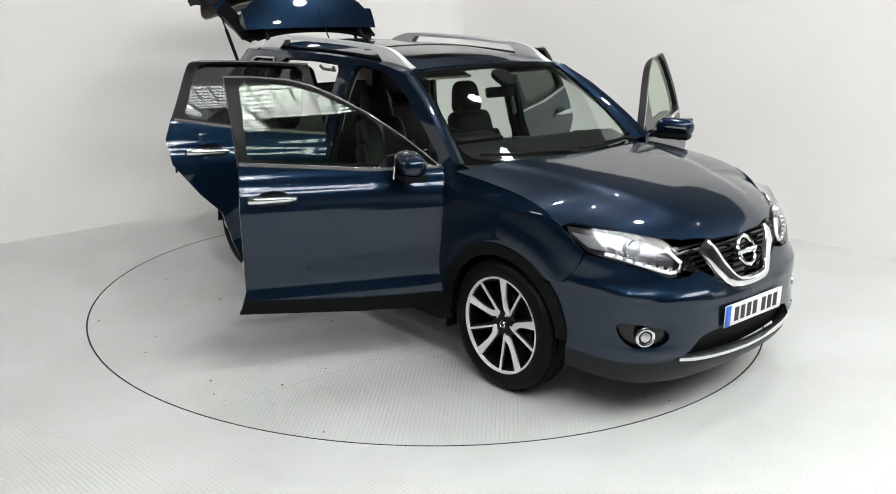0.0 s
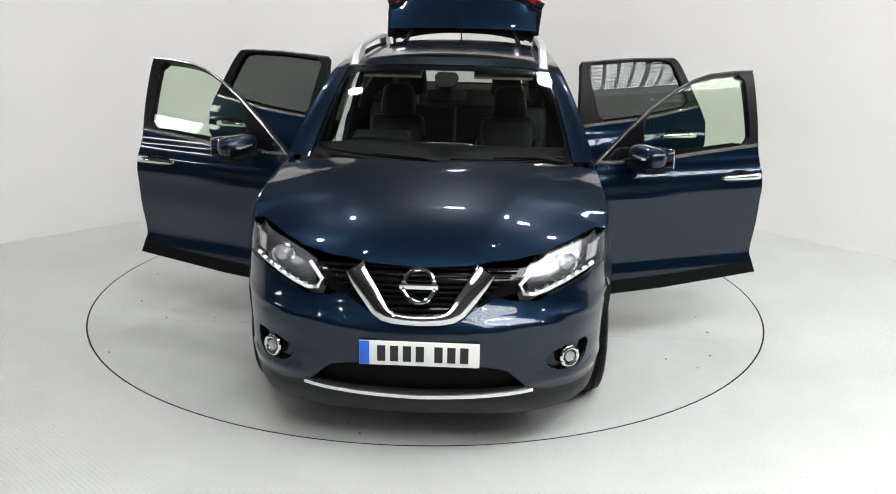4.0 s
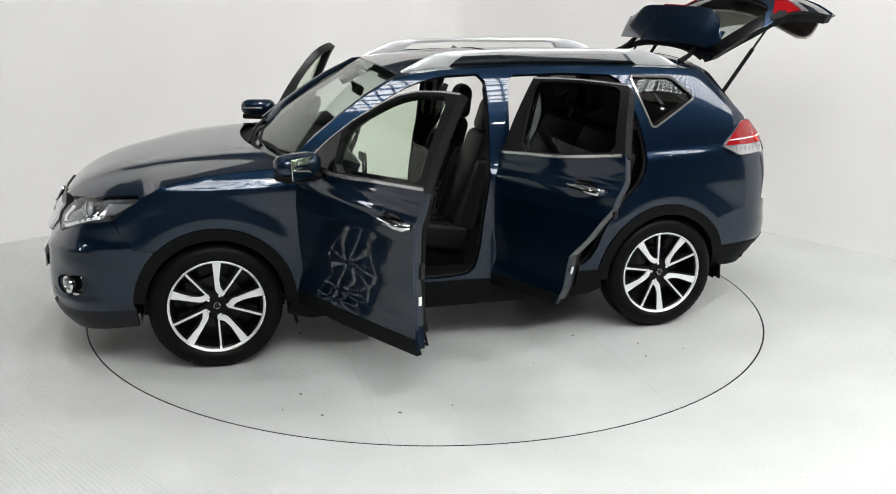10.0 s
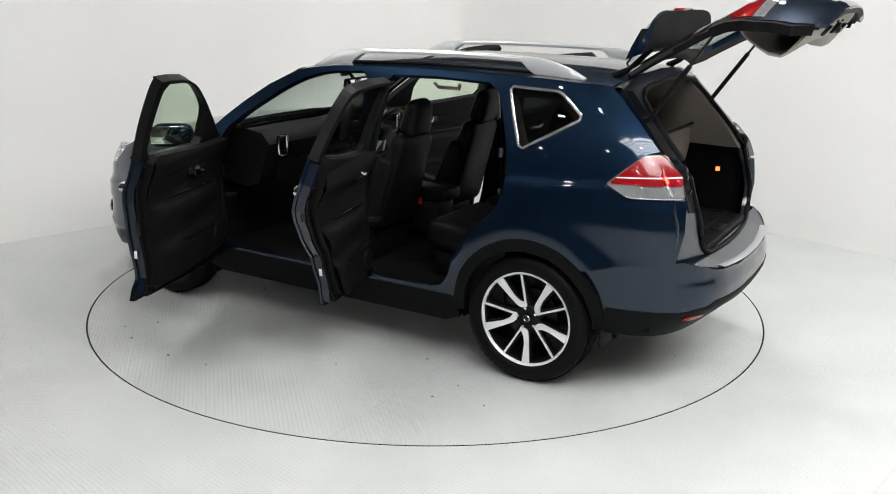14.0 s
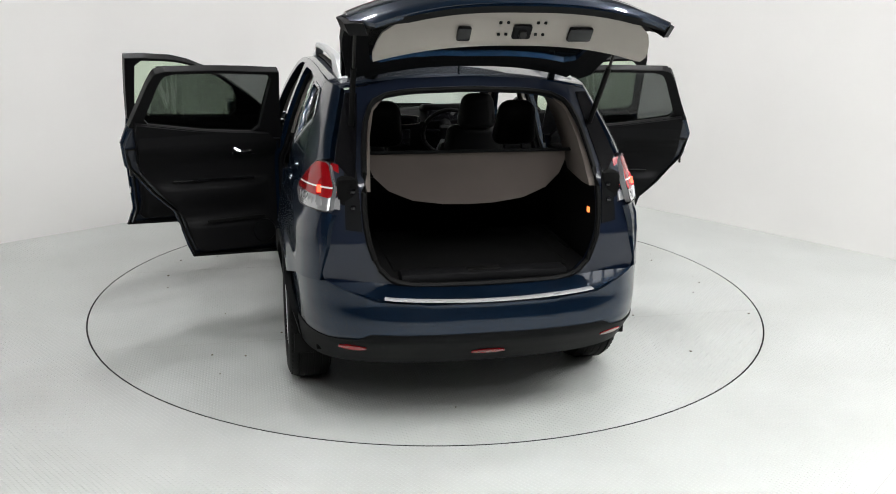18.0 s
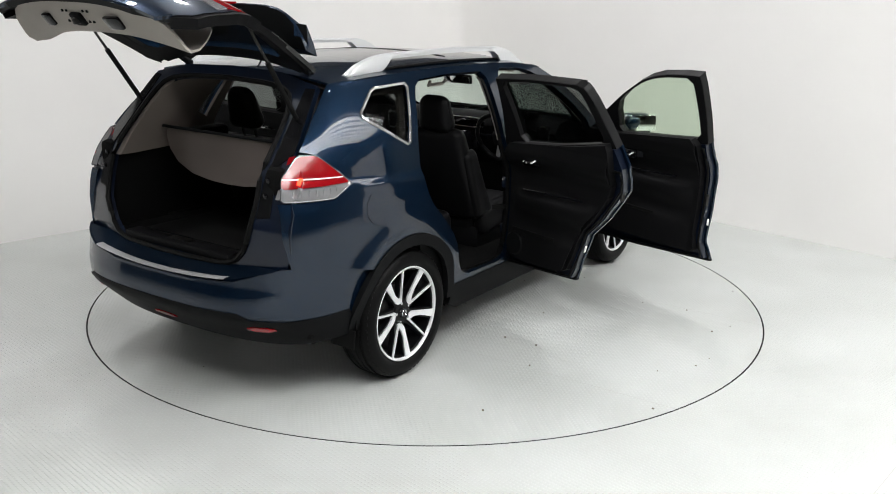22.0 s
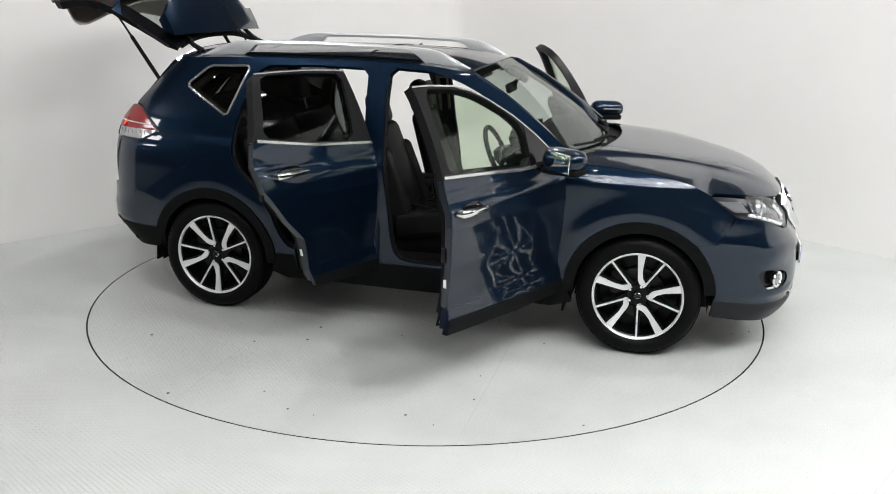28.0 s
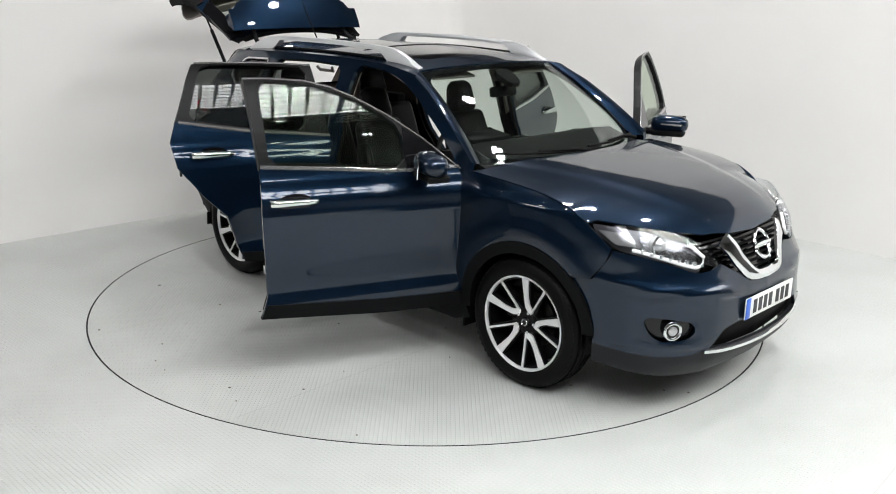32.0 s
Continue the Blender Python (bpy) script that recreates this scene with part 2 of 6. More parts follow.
def curve(xs, ys):
    """A smooth curve through the given pairs, flat at overshoots."""
    n = len(xs)
    d = [(ys[i + 1] - ys[i]) / (xs[i + 1] - xs[i]) for i in range(n - 1)]
    m = [d[0]] + [0.0 if d[i - 1] * d[i] <= 0 else 2 * d[i - 1] * d[i] / (d[i - 1] + d[i]) for i in range(1, n - 1)] + [d[-1]]

    def at(x):
        if x <= xs[0]:
            return ys[0] + m[0] * (x - xs[0]) * 0
        if x >= xs[-1]:
            return ys[-1]
        i = 0
        while x > xs[i + 1]:
            i += 1
        h = xs[i + 1] - xs[i]
        t = (x - xs[i]) / h
        return ys[i] * (1 + 2 * t) * (1 - t) ** 2 + h * m[i] * t * (1 - t) ** 2 + ys[i + 1] * t * t * (3 - 2 * t) + h * m[i + 1] * t * t * (t - 1)

    return at


def smooth_loop(pts, rounds=2, hold=(), r=0.04):
    """Rounds the corners of a closed outline, but for those held."""
    pts = [(p[0], p[1], i in hold) for i, p in enumerate(pts)]
    for _ in range(rounds):
        out = []
        for i, (x, y, h) in enumerate(pts):
            px, py, _ = pts[i - 1]
            nx, ny, _ = pts[(i + 1) % len(pts)]
            if h:
                out.append((x, y, True))
            else:
                a = min(0.3, r / max(math.dist((x, y), (px, py)), 1e-6))
                b = min(0.3, r / max(math.dist((x, y), (nx, ny)), 1e-6))
                out.append((x + (px - x) * a, y + (py - y) * a, False))
                out.append((x + (nx - x) * b, y + (ny - y) * b, False))
        pts, r = out, r * 0.33
    return [(x, y) for x, y, _ in pts]


def cut_up(loop, step):
    out = []
    for i, a in enumerate(loop):
        b = loop[(i + 1) % len(loop)]
        n = max(1, int(math.dist(a, b) / step))
        out += [(a[0] + (b[0] - a[0]) * k / n, a[1] + (b[1] - a[1]) * k / n) for k in range(n)]
    return out


def within(pts, loop):
    """Which of an array of points lie inside a closed outline."""
    c = np.zeros(len(pts), bool)
    px, py = pts[:, 0], pts[:, 1]
    for i, (ax, ay) in enumerate(loop):
        bx, by = loop[i - 1]
        if ay != by:
            c ^= ((ay > py) != (by > py)) & (px < (bx - ax) * (py - ay) / (by - ay) + ax)
    return c


def fill(outline, holes=(), step=0.04):
    """Triangles over an outline with holes, evenly cut."""
    loops = [cut_up(l, step) for l in (outline, *holes)]
    verts, edges = [], []
    for l in loops:
        s = len(verts)
        verts += [Vector(p) for p in l]
        edges += [(s + i, s + (i + 1) % len(l)) for i in range(len(l))]
    xs, ys = [p[0] for p in loops[0]], [p[1] for p in loops[0]]
    rim = np.array([tuple(v) for v in verts])
    gx, gy = np.meshgrid(np.arange(min(xs) + step / 2, max(xs), step), np.arange(min(ys) + step / 2, max(ys), step), indexing="ij")
    pts = np.stack([gx.ravel(), gy.ravel()], 1)
    keep = within(pts, loops[0])
    for h in loops[1:]:
        keep &= ~within(pts, h)
    pts = pts[keep]
    for k in range(0, len(pts), 2000):
        some = pts[k:k + 2000]
        near = np.min((some[:, :1] - rim[None, :, 0]) ** 2 + (some[:, 1:] - rim[None, :, 1]) ** 2, axis=1)
        verts += [Vector((float(p[0]), float(p[1]))) for p in some[near > (step * 0.45) ** 2]]
    co, _, faces, *_ = geometry.delaunay_2d_cdt(verts, edges, [], 0, 1e-6)
    flat = np.array([(c[0], c[1]) for c in co])
    mids = np.array([flat[list(f)].mean(axis=0) for f in faces])
    ok = within(mids, loops[0])
    for h in loops[1:]:
        ok &= ~within(mids, h)
    for i, f in enumerate(faces):
        (ax, ay), (bx, by), (cx, cy) = flat[f[0]], flat[f[1]], flat[f[2]]
        if abs((bx - ax) * (cy - ay) - (by - ay) * (cx - ax)) < 2e-6:
            ok[i] = False
    keep = [tuple(f) for f, k in zip(faces, ok) if k]
    return [tuple(c) for c in co], keep


def shell(outline, place, thick, face, holes=(), step=0.04, sink=0.0):
    """A curved sheet: the outline laid on a surface place(a, b), thick inwards; face: the way that it looks."""
    co, tris = fill(outline, holes, step)
    top, bot, outs = [], [], []
    for a, b in co:
        p = place(a, b)
        n = (place(a + 0.004, b) - place(a - 0.004, b)).cross(place(a, b + 0.004) - place(a, b - 0.004))
        n.normalize()
        if n.dot(face(p)) < 0:
            n.negate()
        outs.append(n)
        top.append(p - n * sink)
        bot.append(p - n * (thick + sink))
    m = len(top)
    fs, count = [], {}
    for t in tris:
        a, b, c = (top[i] for i in t)
        if (b - a).cross(c - a).dot(face(a)) < 0:
            t = t[::-1]
        fs.append(t)
        for i in range(3):
            count.setdefault(frozenset((t[i], t[(i + 1) % 3])), []).append((t[i], t[(i + 1) % 3]))
    back = [tuple(i + m for i in t[::-1]) for t in fs]
    rims = [(e[0][1], e[0][0], e[0][0] + m, e[0][1] + m) for e in count.values() if len(e) == 1]
    return top + bot, fs + back + rims, outs


def sweep_strip(loop3, width, thick, face, closed=False):
    """A flat strip along points on a surface."""
    pts = [Vector(p) for p in loop3]
    vs, fs = [], []
    n = len(pts)
    for i, p in enumerate(pts):
        a = pts[i - 1] if (closed or i) else p
        b = pts[(i + 1) % n] if (closed or i < n - 1) else p
        d = (b - a).normalized()
        o = face(p).normalized()
        s = d.cross(o).normalized()
        o = s.cross(d).normalized()
        vs += [p - s * width / 2, p - s * width * 0.3 + o * thick, p + s * width * 0.3 + o * thick, p + s * width / 2]
    for i in range(n if closed else n - 1):
        j = (i + 1) % n
        for k in range(3):
            fs.append((i * 4 + k, i * 4 + k + 1, j * 4 + k + 1, j * 4 + k))
    return bm_of((vs, fs))


# ---- the room ----
def room():
    # two white walls that meet behind the turntable in a rounded corner; the floor runs on into the hall
    corner, r = (0.30, 4.54), 0.16
    left, right = Vector((-0.734, -0.679)), Vector((0.690, -0.724))
    h = 2.75

    def wall_strip(name, pts, label):
        vs, fs = [], []
        for x, y in pts:
            vs += [(x, y, 0), (x, y, h)]
        k = len(pts)
        for i in range(k - 1):
            fs.append((2 * i, 2 * i + 1, 2 * i + 3, 2 * i + 2))
        out = [Vector((p[0], p[1])) for p in pts]
        for i, p in enumerate(out):
            d = (out[min(i + 1, k - 1)] - out[max(i - 1, 0)]).normalized()
            q = p + Vector((-d.y, d.x)) * 0.15
            vs += [(q.x, q.y, 0), (q.x, q.y, h)]
        o = 2 * k
        for i in range(k - 1):
            fs.append((o + 2 * i + 2, o + 2 * i + 3, o + 2 * i + 1, o + 2 * i))
            fs.append((2 * i + 1, o + 2 * i + 1, o + 2 * i + 3, 2 * i + 3))
        me = mesh_of(name, vs, fs, WALL, 40)
        tagged(new(name, me), label, "wall", kind="structure")

    c = Vector(corner)
    a, b = c + left * r, c + right * r
    arc = [a * (1 - t) ** 2 + c * 2 * t * (1 - t) + b * t * t for t in [i / 10 for i in range(11)]]
    wall_strip("wall_north", [tuple(c + left * 8.5)] + [tuple(p) for p in arc] + [tuple(c + right * 8.5)], "white painted studio walls meeting in a rounded corner")
    # floor with a round opening for the turntable
    ring = [(2.2480 * math.cos(2 * math.pi * i / 160), 2.2480 * math.sin(2 * math.pi * i / 160)) for i in range(160)]
    vs = [(x, y, 0.0) for x, y in ring]
    big = []
    for i in range(160):
        a = 2 * math.pi * i / 160
        big.append((19 * math.cos(a), 19 * math.sin(a), 0.0))
    low = [(x, y, -0.06) for x, y in ring]
    fs = []
    for i in range(160):
        j = (i + 1) % 160
        fs.append((i, 160 + i, 160 + j, j))
        fs.append((320 + i, i, j, 320 + j))
    me = mesh_of("floor", vs + big + low, fs, FLOOR, 30)
    me.materials.append(GAP)
    for p in me.polygons:
        p.material_index = 1 if abs(p.normal.z) < 0.5 else 0
    fl = tagged(new("floor", me), "white painted steel tread plate floor, scuffed", "floor", kind="structure")
    part("plate_joint", rbox((0.003, 2.15, 0.0012), (2.22, -2.31, 0.0), 0, (0, 0, -42.5)), JOINT, fl, smooth=0)
    part("plate_joint", rbox((0.003, 3.0, 0.0012), (-3.3, -2.6, 0.0), 0, (0, 0, 45)), JOINT, fl, smooth=0)
    pit = mesh_of("floor_recess", [(2.4 * math.cos(2 * math.pi * i / 64), 2.4 * math.sin(2 * math.pi * i / 64), -0.055) for i in range(64)], [tuple(range(64))], GAP, 0)
    tagged(new("floor_recess", pit), "dark gap under the turntable edge", "floor", kind="structure")
    # the dark hall that closes the place behind the viewer
    hall = bmesh.new()
    ends = [(-13, 11), (-13, -13), (13, -13), (13, 11)]
    for (x0, y0), (x1, y1) in zip(ends, ends[1:] + ends[:1]):
        q = [hall.verts.new(p) for p in ((x0, y0, 0), (x1, y1, 0), (x1, y1, 5.5), (x0, y0, 5.5))]
        hall.faces.new(q)
    me = bpy.data.meshes.new("wall_south")
    hall.to_mesh(me)
    hall.free()
    me.materials.append(DARKWALL)
    tagged(new("wall_south", me), "dark hall cladding round the white studio walls", "wall", kind="structure")
    ce = mesh_of("ceiling", [(-14, -14, 5.5), (14, -14, 5.5), (14, 14, 5.5), (-14, 14, 5.5), (-14, -14, 5.65), (14, -14, 5.65), (14, 14, 5.65), (-14, 14, 5.65)], [(0, 3, 2, 1), (4, 5, 6, 7)], DARKWALL, 0)
    tagged(new("ceiling", ce), "dark roof of the hall", "ceiling", kind="structure")


def skylight(x, y, w, l, nx, ny, strength_mat, z=5.40, turn=0.0, soffit=True):
    ob = new("skylight")
    ob.location = (x, y, z)
    ob.rotation_euler = (0, 0, radians(turn))
    tagged(ob, "lit roof light behind a lattice of dark bars", "skylight", "roof lights of the hall")
    part("glow_panel", (([(-w / 2, -l / 2, 0.04), (w / 2, -l / 2, 0.04), (w / 2, l / 2, 0.04), (-w / 2, l / 2, 0.04)]), [(0, 3, 2, 1)]), strength_mat, ob, smooth=0)
    if soffit:
        part("soffit", rbox((w, 0.75, 0.03), (0, -l / 2 - 0.42, 0.0), 0.0), WALL, ob, smooth=0)
    for i in range(nx + 1):
        part("glazing_bar", rbox((0.035, l + 0.05, 0.05), (-w / 2 + w * i / nx, 0, 0), 0.0), BAR, ob, smooth=0)
    for j in range(ny + 1):
        part("glazing_bar", rbox((w, 0.04, 0.04), (0, -l / 2 + l * j / ny, 0), 0.0), BAR, ob, smooth=0)
    return ob


def hall_lamp(x, y, k=1.0):
    ob = tagged(new("hall_lamp"), "round lit hall lamp hanging from the roof", "lamp", "hall lamps")
    ob.location = (x, y, 4.9)
    part("shade", lathe([(0.02 * k, 0.30), (0.05 * k, 0.28), (0.06 * k, 0.18), (0.125 * k, 0.04), (0.13 * k, 0.0)], "z", 24), BAR, ob)
    part("lens", lathe([(0.0, 0.012), (0.12 * k, 0.012)], "z", 24), LAMPGLOW, ob)
    part("cord", tube([(0, 0, 0.28), (0, 0, 0.60)], 0.006, 6), SEAL, ob)


def turntable():
    n = 160
    R = 2.2385
    vs = [(R * math.cos(2 * math.pi * i / n), R * math.sin(2 * math.pi * i / n), 0.0) for i in range(n)]
    vs += [(x, y, -0.05) for x, y, _ in vs]
    fs = [tuple(range(n))] + [((i + 1) % n, i, n + i, n + (i + 1) % n) for i in range(n)]
    me = mesh_of("turntable", vs, fs, DISC, 30)
    me.materials.append(GAP)
    for p in me.polygons:
        p.material_index = 1 if abs(p.normal.z) < 0.5 else 0
    ob = tagged(new("turntable", me), "round white steel tread plate turntable under the car, scuffed", "turntable")
    # welded joints between the plates
    for a, b in [((-0.75, -2.1), (-0.75, 2.1)), ((0.75, -2.1), (0.75, 2.1))]:
        d = Vector((b[0] - a[0], b[1] - a[1]))
        part("plate_joint", rbox((0.0025, d.length, 0.0012), ((a[0] + b[0]) / 2, (a[1] + b[1]) / 2, 0.0), 0), JOINT, ob, smooth=0)
    # grit and scraps of dirt
    rnd = random.Random(5)
    grit = bmesh.new()
    for _ in range(46):
        a, r = rnd.uniform(0, 6.283), 2.2 * rnd.random() ** 0.5
        w = rnd.uniform(0.004, 0.011)
        b = rbox((w, w * rnd.uniform(0.6, 1.6), 0.004), (0, 0, 0), 0)
        bmesh.ops.transform(b, matrix=pose(r * math.cos(a), r * math.sin(a), 0.0035, 0, 0, rnd.uniform(0, 180)), verts=b.verts)
        me = bpy.data.meshes.new("t")
        b.to_mesh(me)
        b.free()
        grit.from_mesh(me)
        bpy.data.meshes.remove(me)
    tagged(part("grit", grit, GRIT, ob, "specks of dry dirt", smooth=0), kind="stuff")
    return ob


room()
# one long roof light over the hall's right side, and round lamps all over
for k in (-0.5, 0.5, 1.5, 2.5):
    skylight(2.84 + 2.64 * k, -4.53 + 1.64 * k, 3.08, 2.20, 14, 8, SKYSUN, turn=31.9, soffit=0 < k < 2)
skylight(-0.70, -6.20, 1.54, 1.70, 7, 6, SKYSUN, turn=31.9, soffit=False)
skylight(0.90, -7.38, 2.40, 1.70, 11, 6, SKYSUN, turn=31.9, soffit=False)
# one bright pane high in the hall's side
part("window_pane", rbox((0.02, 1.7, 1.0), (-12.97, -4.6, 4.70), 0.0), SKYSUN, bpy.data.objects["wall_south"], smooth=0)
for sx, sy in ((-2.7, -0.9), (2.6, -0.2), (0.25, 2.7), (-1.6, 1.1), (1.7, 1.3)):
    hall_lamp(sx, sy, 1.17)
for sx, sy in ((-4.6, -3.4), (-2.9, -4.3), (0.6, -5.2), (4.6, -6.4), (-1.8, -8.2)):
    hall_lamp(sx, sy, 0.72)
for sx, sy in ((-5.6, -2.6), (-3.4, -2.2), (-1.4, -2.6), (1.2, -1.9), (-5.4, -4.0), (-1.0, -4.0), (-6.6, -6.6), (-3.2, -6.8), (1.8, -7.6), (3.4, -9.4), (6.6, -4.4), (5.4, 0.6)):
    hall_lamp(sx, sy, 0.42)
TABLE = turntable()

# ---- the car: hull ----
# x ahead, y to its left, z up; the origin lies on the ground midway between the axles
WB = 1.3525
section = curve([0.16, 0.28, 0.40, 0.55, 0.75, 0.90, 1.00, 1.07, 1.12, 1.20, 1.30, 1.40, 1.50, 1.56, 1.62], [0.83, 0.868, 0.884, 0.893, 0.905, 0.906, 0.897, 0.876, 0.859, 0.838, 0.808, 0.771, 0.728, 0.699, 0.660])
PLAN = [(2.30, 0.0), (2.29, 0.20), (2.263, 0.42), (2.196, 0.60), (2.08, 0.745), (1.91, 0.834), (1.67, 0.880), (1.35, 0.897), (1.0, 0.905), (0.0, 0.907), (-1.0, 0.905), (-1.4, 0.897), (-1.7, 0.876), (-1.95, 0.840), (-2.12, 0.770), (-2.24, 0.640), (-2.31, 0.44), (-2.335, 0.22), (-2.34, 0.0)]
_len = [0.0]
for _a, _b in zip(PLAN, PLAN[1:]):
    _len.append(_len[-1] + math.dist(_a, _b))
plan_x, plan_y = curve(_len, [p[0] for p in PLAN]), curve(_len, [p[1] for p in PLAN])
_us = [i * _len[-1] / 400 for i in range(401)]
_xs, _ys = [plan_x(u) for u in _us], [plan_y(u) for u in _us]
nose = curve([0.16, 0.20, 0.25, 0.31, 0.42, 0.54, 0.62, 0.68, 0.75, 0.82, 0.88, 0.94, 1.02, 1.12], [-0.18, -0.115, -0.066, -0.036, -0.024, -0.030, -0.038, -0.066, -0.108, -0.13, -0.175, -0.24, -0.32, -0.42])
stern = curve([0.20, 0.34, 0.46, 0.53, 0.60, 0.685, 0.74, 0.90, 1.10, 1.30, 1.45, 1.56, 1.64], [0.32, 0.20, 0.075, 0.014, 0.013, 0.030, 0.034, 0.045, 0.07, 0.19, 0.36, 0.50, 0.60])


def lean(x0, z):
    """How far the ends of the hull lean in at a height."""
    if x0 > 1.0:
        t = min((x0 - 1.0) / 1.3, 1)
        return nose(z) * t * t
    if x0 < -1.0:
        t = min((-x0 - 1.0) / 1.3, 1)
        return stern(z) * t ** 1.5
    return 0.0


def hull(u, z, s=1):
    x0, y0 = plan_x(u), plan_y(u)
    return Vector((x0 + lean(x0, z), s * y0 * section(z) / 0.906, z))


def u_of_x(x):
    return float(np.interp(-x, [-v for v in _xs], _us))


_XN, _YN = -np.array(_xs), np.array(_ys)


def swell(x, z):
    """Pressed shape of the sides: flared arches and a shoulder line from wing to tail lamp."""
    out = 0.0
    for cx in (WB, -WB):
        r = math.hypot(x - cx, z - 0.37)
        if r < 0.8 and z > 0.45:
            out += 0.016 * math.exp(-((r - 0.47) / 0.085) ** 2) * min((z - 0.45) / 0.15, 1)
    if x < -0.85:
        out += 0.018 * math.exp(-((z - 0.60) / 0.14) ** 2) * min((-0.85 - x) / 0.35, 1) * min(max((x + 2.25) / 0.3, 0), 1)
    if -2.0 < x < 1.9:
        fade = min(1, (1.9 - x) / 0.5, (x + 2.0) / 0.4)
        zc = 1.018 + 0.016 * (0.9 - x) if x > -0.3 else 1.037 + 0.055 * (-0.3 - x)
        d = z - zc
        out += fade * 0.009 * math.exp(-(d / (0.020 if d > 0 else 0.07)) ** 2)
    return out


def side(x, z, s=1):
    x0 = x
    for _ in range(6 if abs(x) > 0.85 else 0):
        x0 = x - lean(x0, z)
    y0 = float(np.interp(-x0, _XN, _YN))
    return Vector((x, s * (y0 * section(z) / 0.906 + swell(x, z)), z))


def pane(x, z, s=1):
    """The smooth bow of the side glass, free of the pressed lines of the body."""
    h = z - 1.12
    return Vector((x, s * ((0.859 - 0.22 * h - 0.32 * h * h) * (1 - 0.012 * (x + 0.2) ** 2)), z))


def arch(cx, r, a0, a1, n=18, zc=0.37):
    return [(cx + r * math.cos(radians(a0 + (a1 - a0) * i / n)), zc + r * math.sin(radians(a0 + (a1 - a0) * i / n))) for i in range(n + 1)]


def out_y(s):
    return lambda p: Vector((0.15 * p.x if abs(p.x) > 1.7 else 0, s, 0.2))


hood_mid = curve([0.9, 1.1, 1.4, 1.7, 1.9, 2.03, 2.10, 2.16], [1.155, 1.145, 1.117, 1.074, 1.029, 0.976, 0.927, 0.865])
hood_rim = curve([0.9, 1.1, 1.4, 1.6, 1.72, 1.85, 2.0, 2.16], [1.115, 1.105, 1.078, 1.035, 0.977, 0.957, 0.921, 0.862])
roof_mid = curve([-1.80, -1.6, -1.2, -0.6, 0.0, 0.30, 0.40], [1.625, 1.652, 1.672, 1.676, 1.655, 1.612, 1.588])
roof_rim = curve([-1.80, -1.6, -1.2, -0.6, 0.0, 0.30, 0.40], [1.560, 1.590, 1.612, 1.620, 1.607, 1.572, 1.550])


hood_edge = curve([0.9, 1.3, 1.6, 1.72, 1.80, 1.90, 2.0, 2.085, 2.16], [0.85, 0.845, 0.83, 0.80, 0.74, 0.665, 0.565, 0.45, 0.36])


def hood(x, y):
    t = min(abs(y) / hood_edge(x), 1.05)
    # a raised middle, bounded by two creases that draw together towards the grille
    edge = (0.64 - 0.29 * (x - 1.0) - abs(y)) / 0.045
    ridge = 0.013 / (1 + math.exp(-2.2 * edge)) * min(max((2.16 - x) / 0.35, 0), 1)
    return Vector((x, y, hood_mid(x) + (hood_rim(x) - hood_mid(x)) * t ** 3.2 + ridge))


def roof(x, y):
    t = min(abs(y) / 0.66, 1.1)
    return Vector((x, y, roof_mid(x) + (roof_rim(x) - roof_mid(x)) * t ** 2.4))


def glass_front(a, b):
    """The windscreen: a across from -1 to 1, b up from 0 to 1."""
    base = Vector((1.06 - 0.17 * a * a, 0.752 * a, 1.10 + 0.025 * a * a))
    top = Vector((0.33 - 0.05 * a * a, 0.625 * a, 1.605 - 0.035 * a * a))
    p = base.lerp(top, b)
    bow = math.sin(math.pi * min(max(b, 0), 1)) * 0.03
    return p + Vector((0.55 * bow, 0, 0.8 * bow))


UP = lambda p: Vector((0, 0, 1))
AHEAD = lambda p: Vector((1, p.y * 0.6, 0.1))
ASTERN = lambda p: Vector((-1, p.y * 0.6, 0.1))

CAR = new("car")
tagged(CAR, "dark blue metallic SUV with doors and tailgate open, on turntable", "car")


def front_wing(s):
    ol = [(0.885, 0.36), (0.885, 1.02), (0.92, 1.105), (1.1, 1.10), (1.4, 1.073), (1.6, 1.03), (1.70, 0.98), (1.735, 0.948), (1.845, 0.863), (1.823, 0.79), (1.757, 0.70)]
    ol += arch(WB, 0.437, 48, 178, 16)
    part("front_wing", shell(ol, lambda x, z: side(x, z, s), 0.012, out_y(s), step=0.024), PAINT, CAR)
    # black arch lip
    outer, inner = arch(WB, 0.436, 4, 182, 22), arch(WB, 0.372, 182, 4, 22)
    part("arch_trim", shell(outer + inner, lambda x, z: side(x, z, s) + Vector((0, s * 0.008, 0)), 0.03, out_y(s), step=0.03), PLASTIC, CAR, "matt black wheel arch trim")


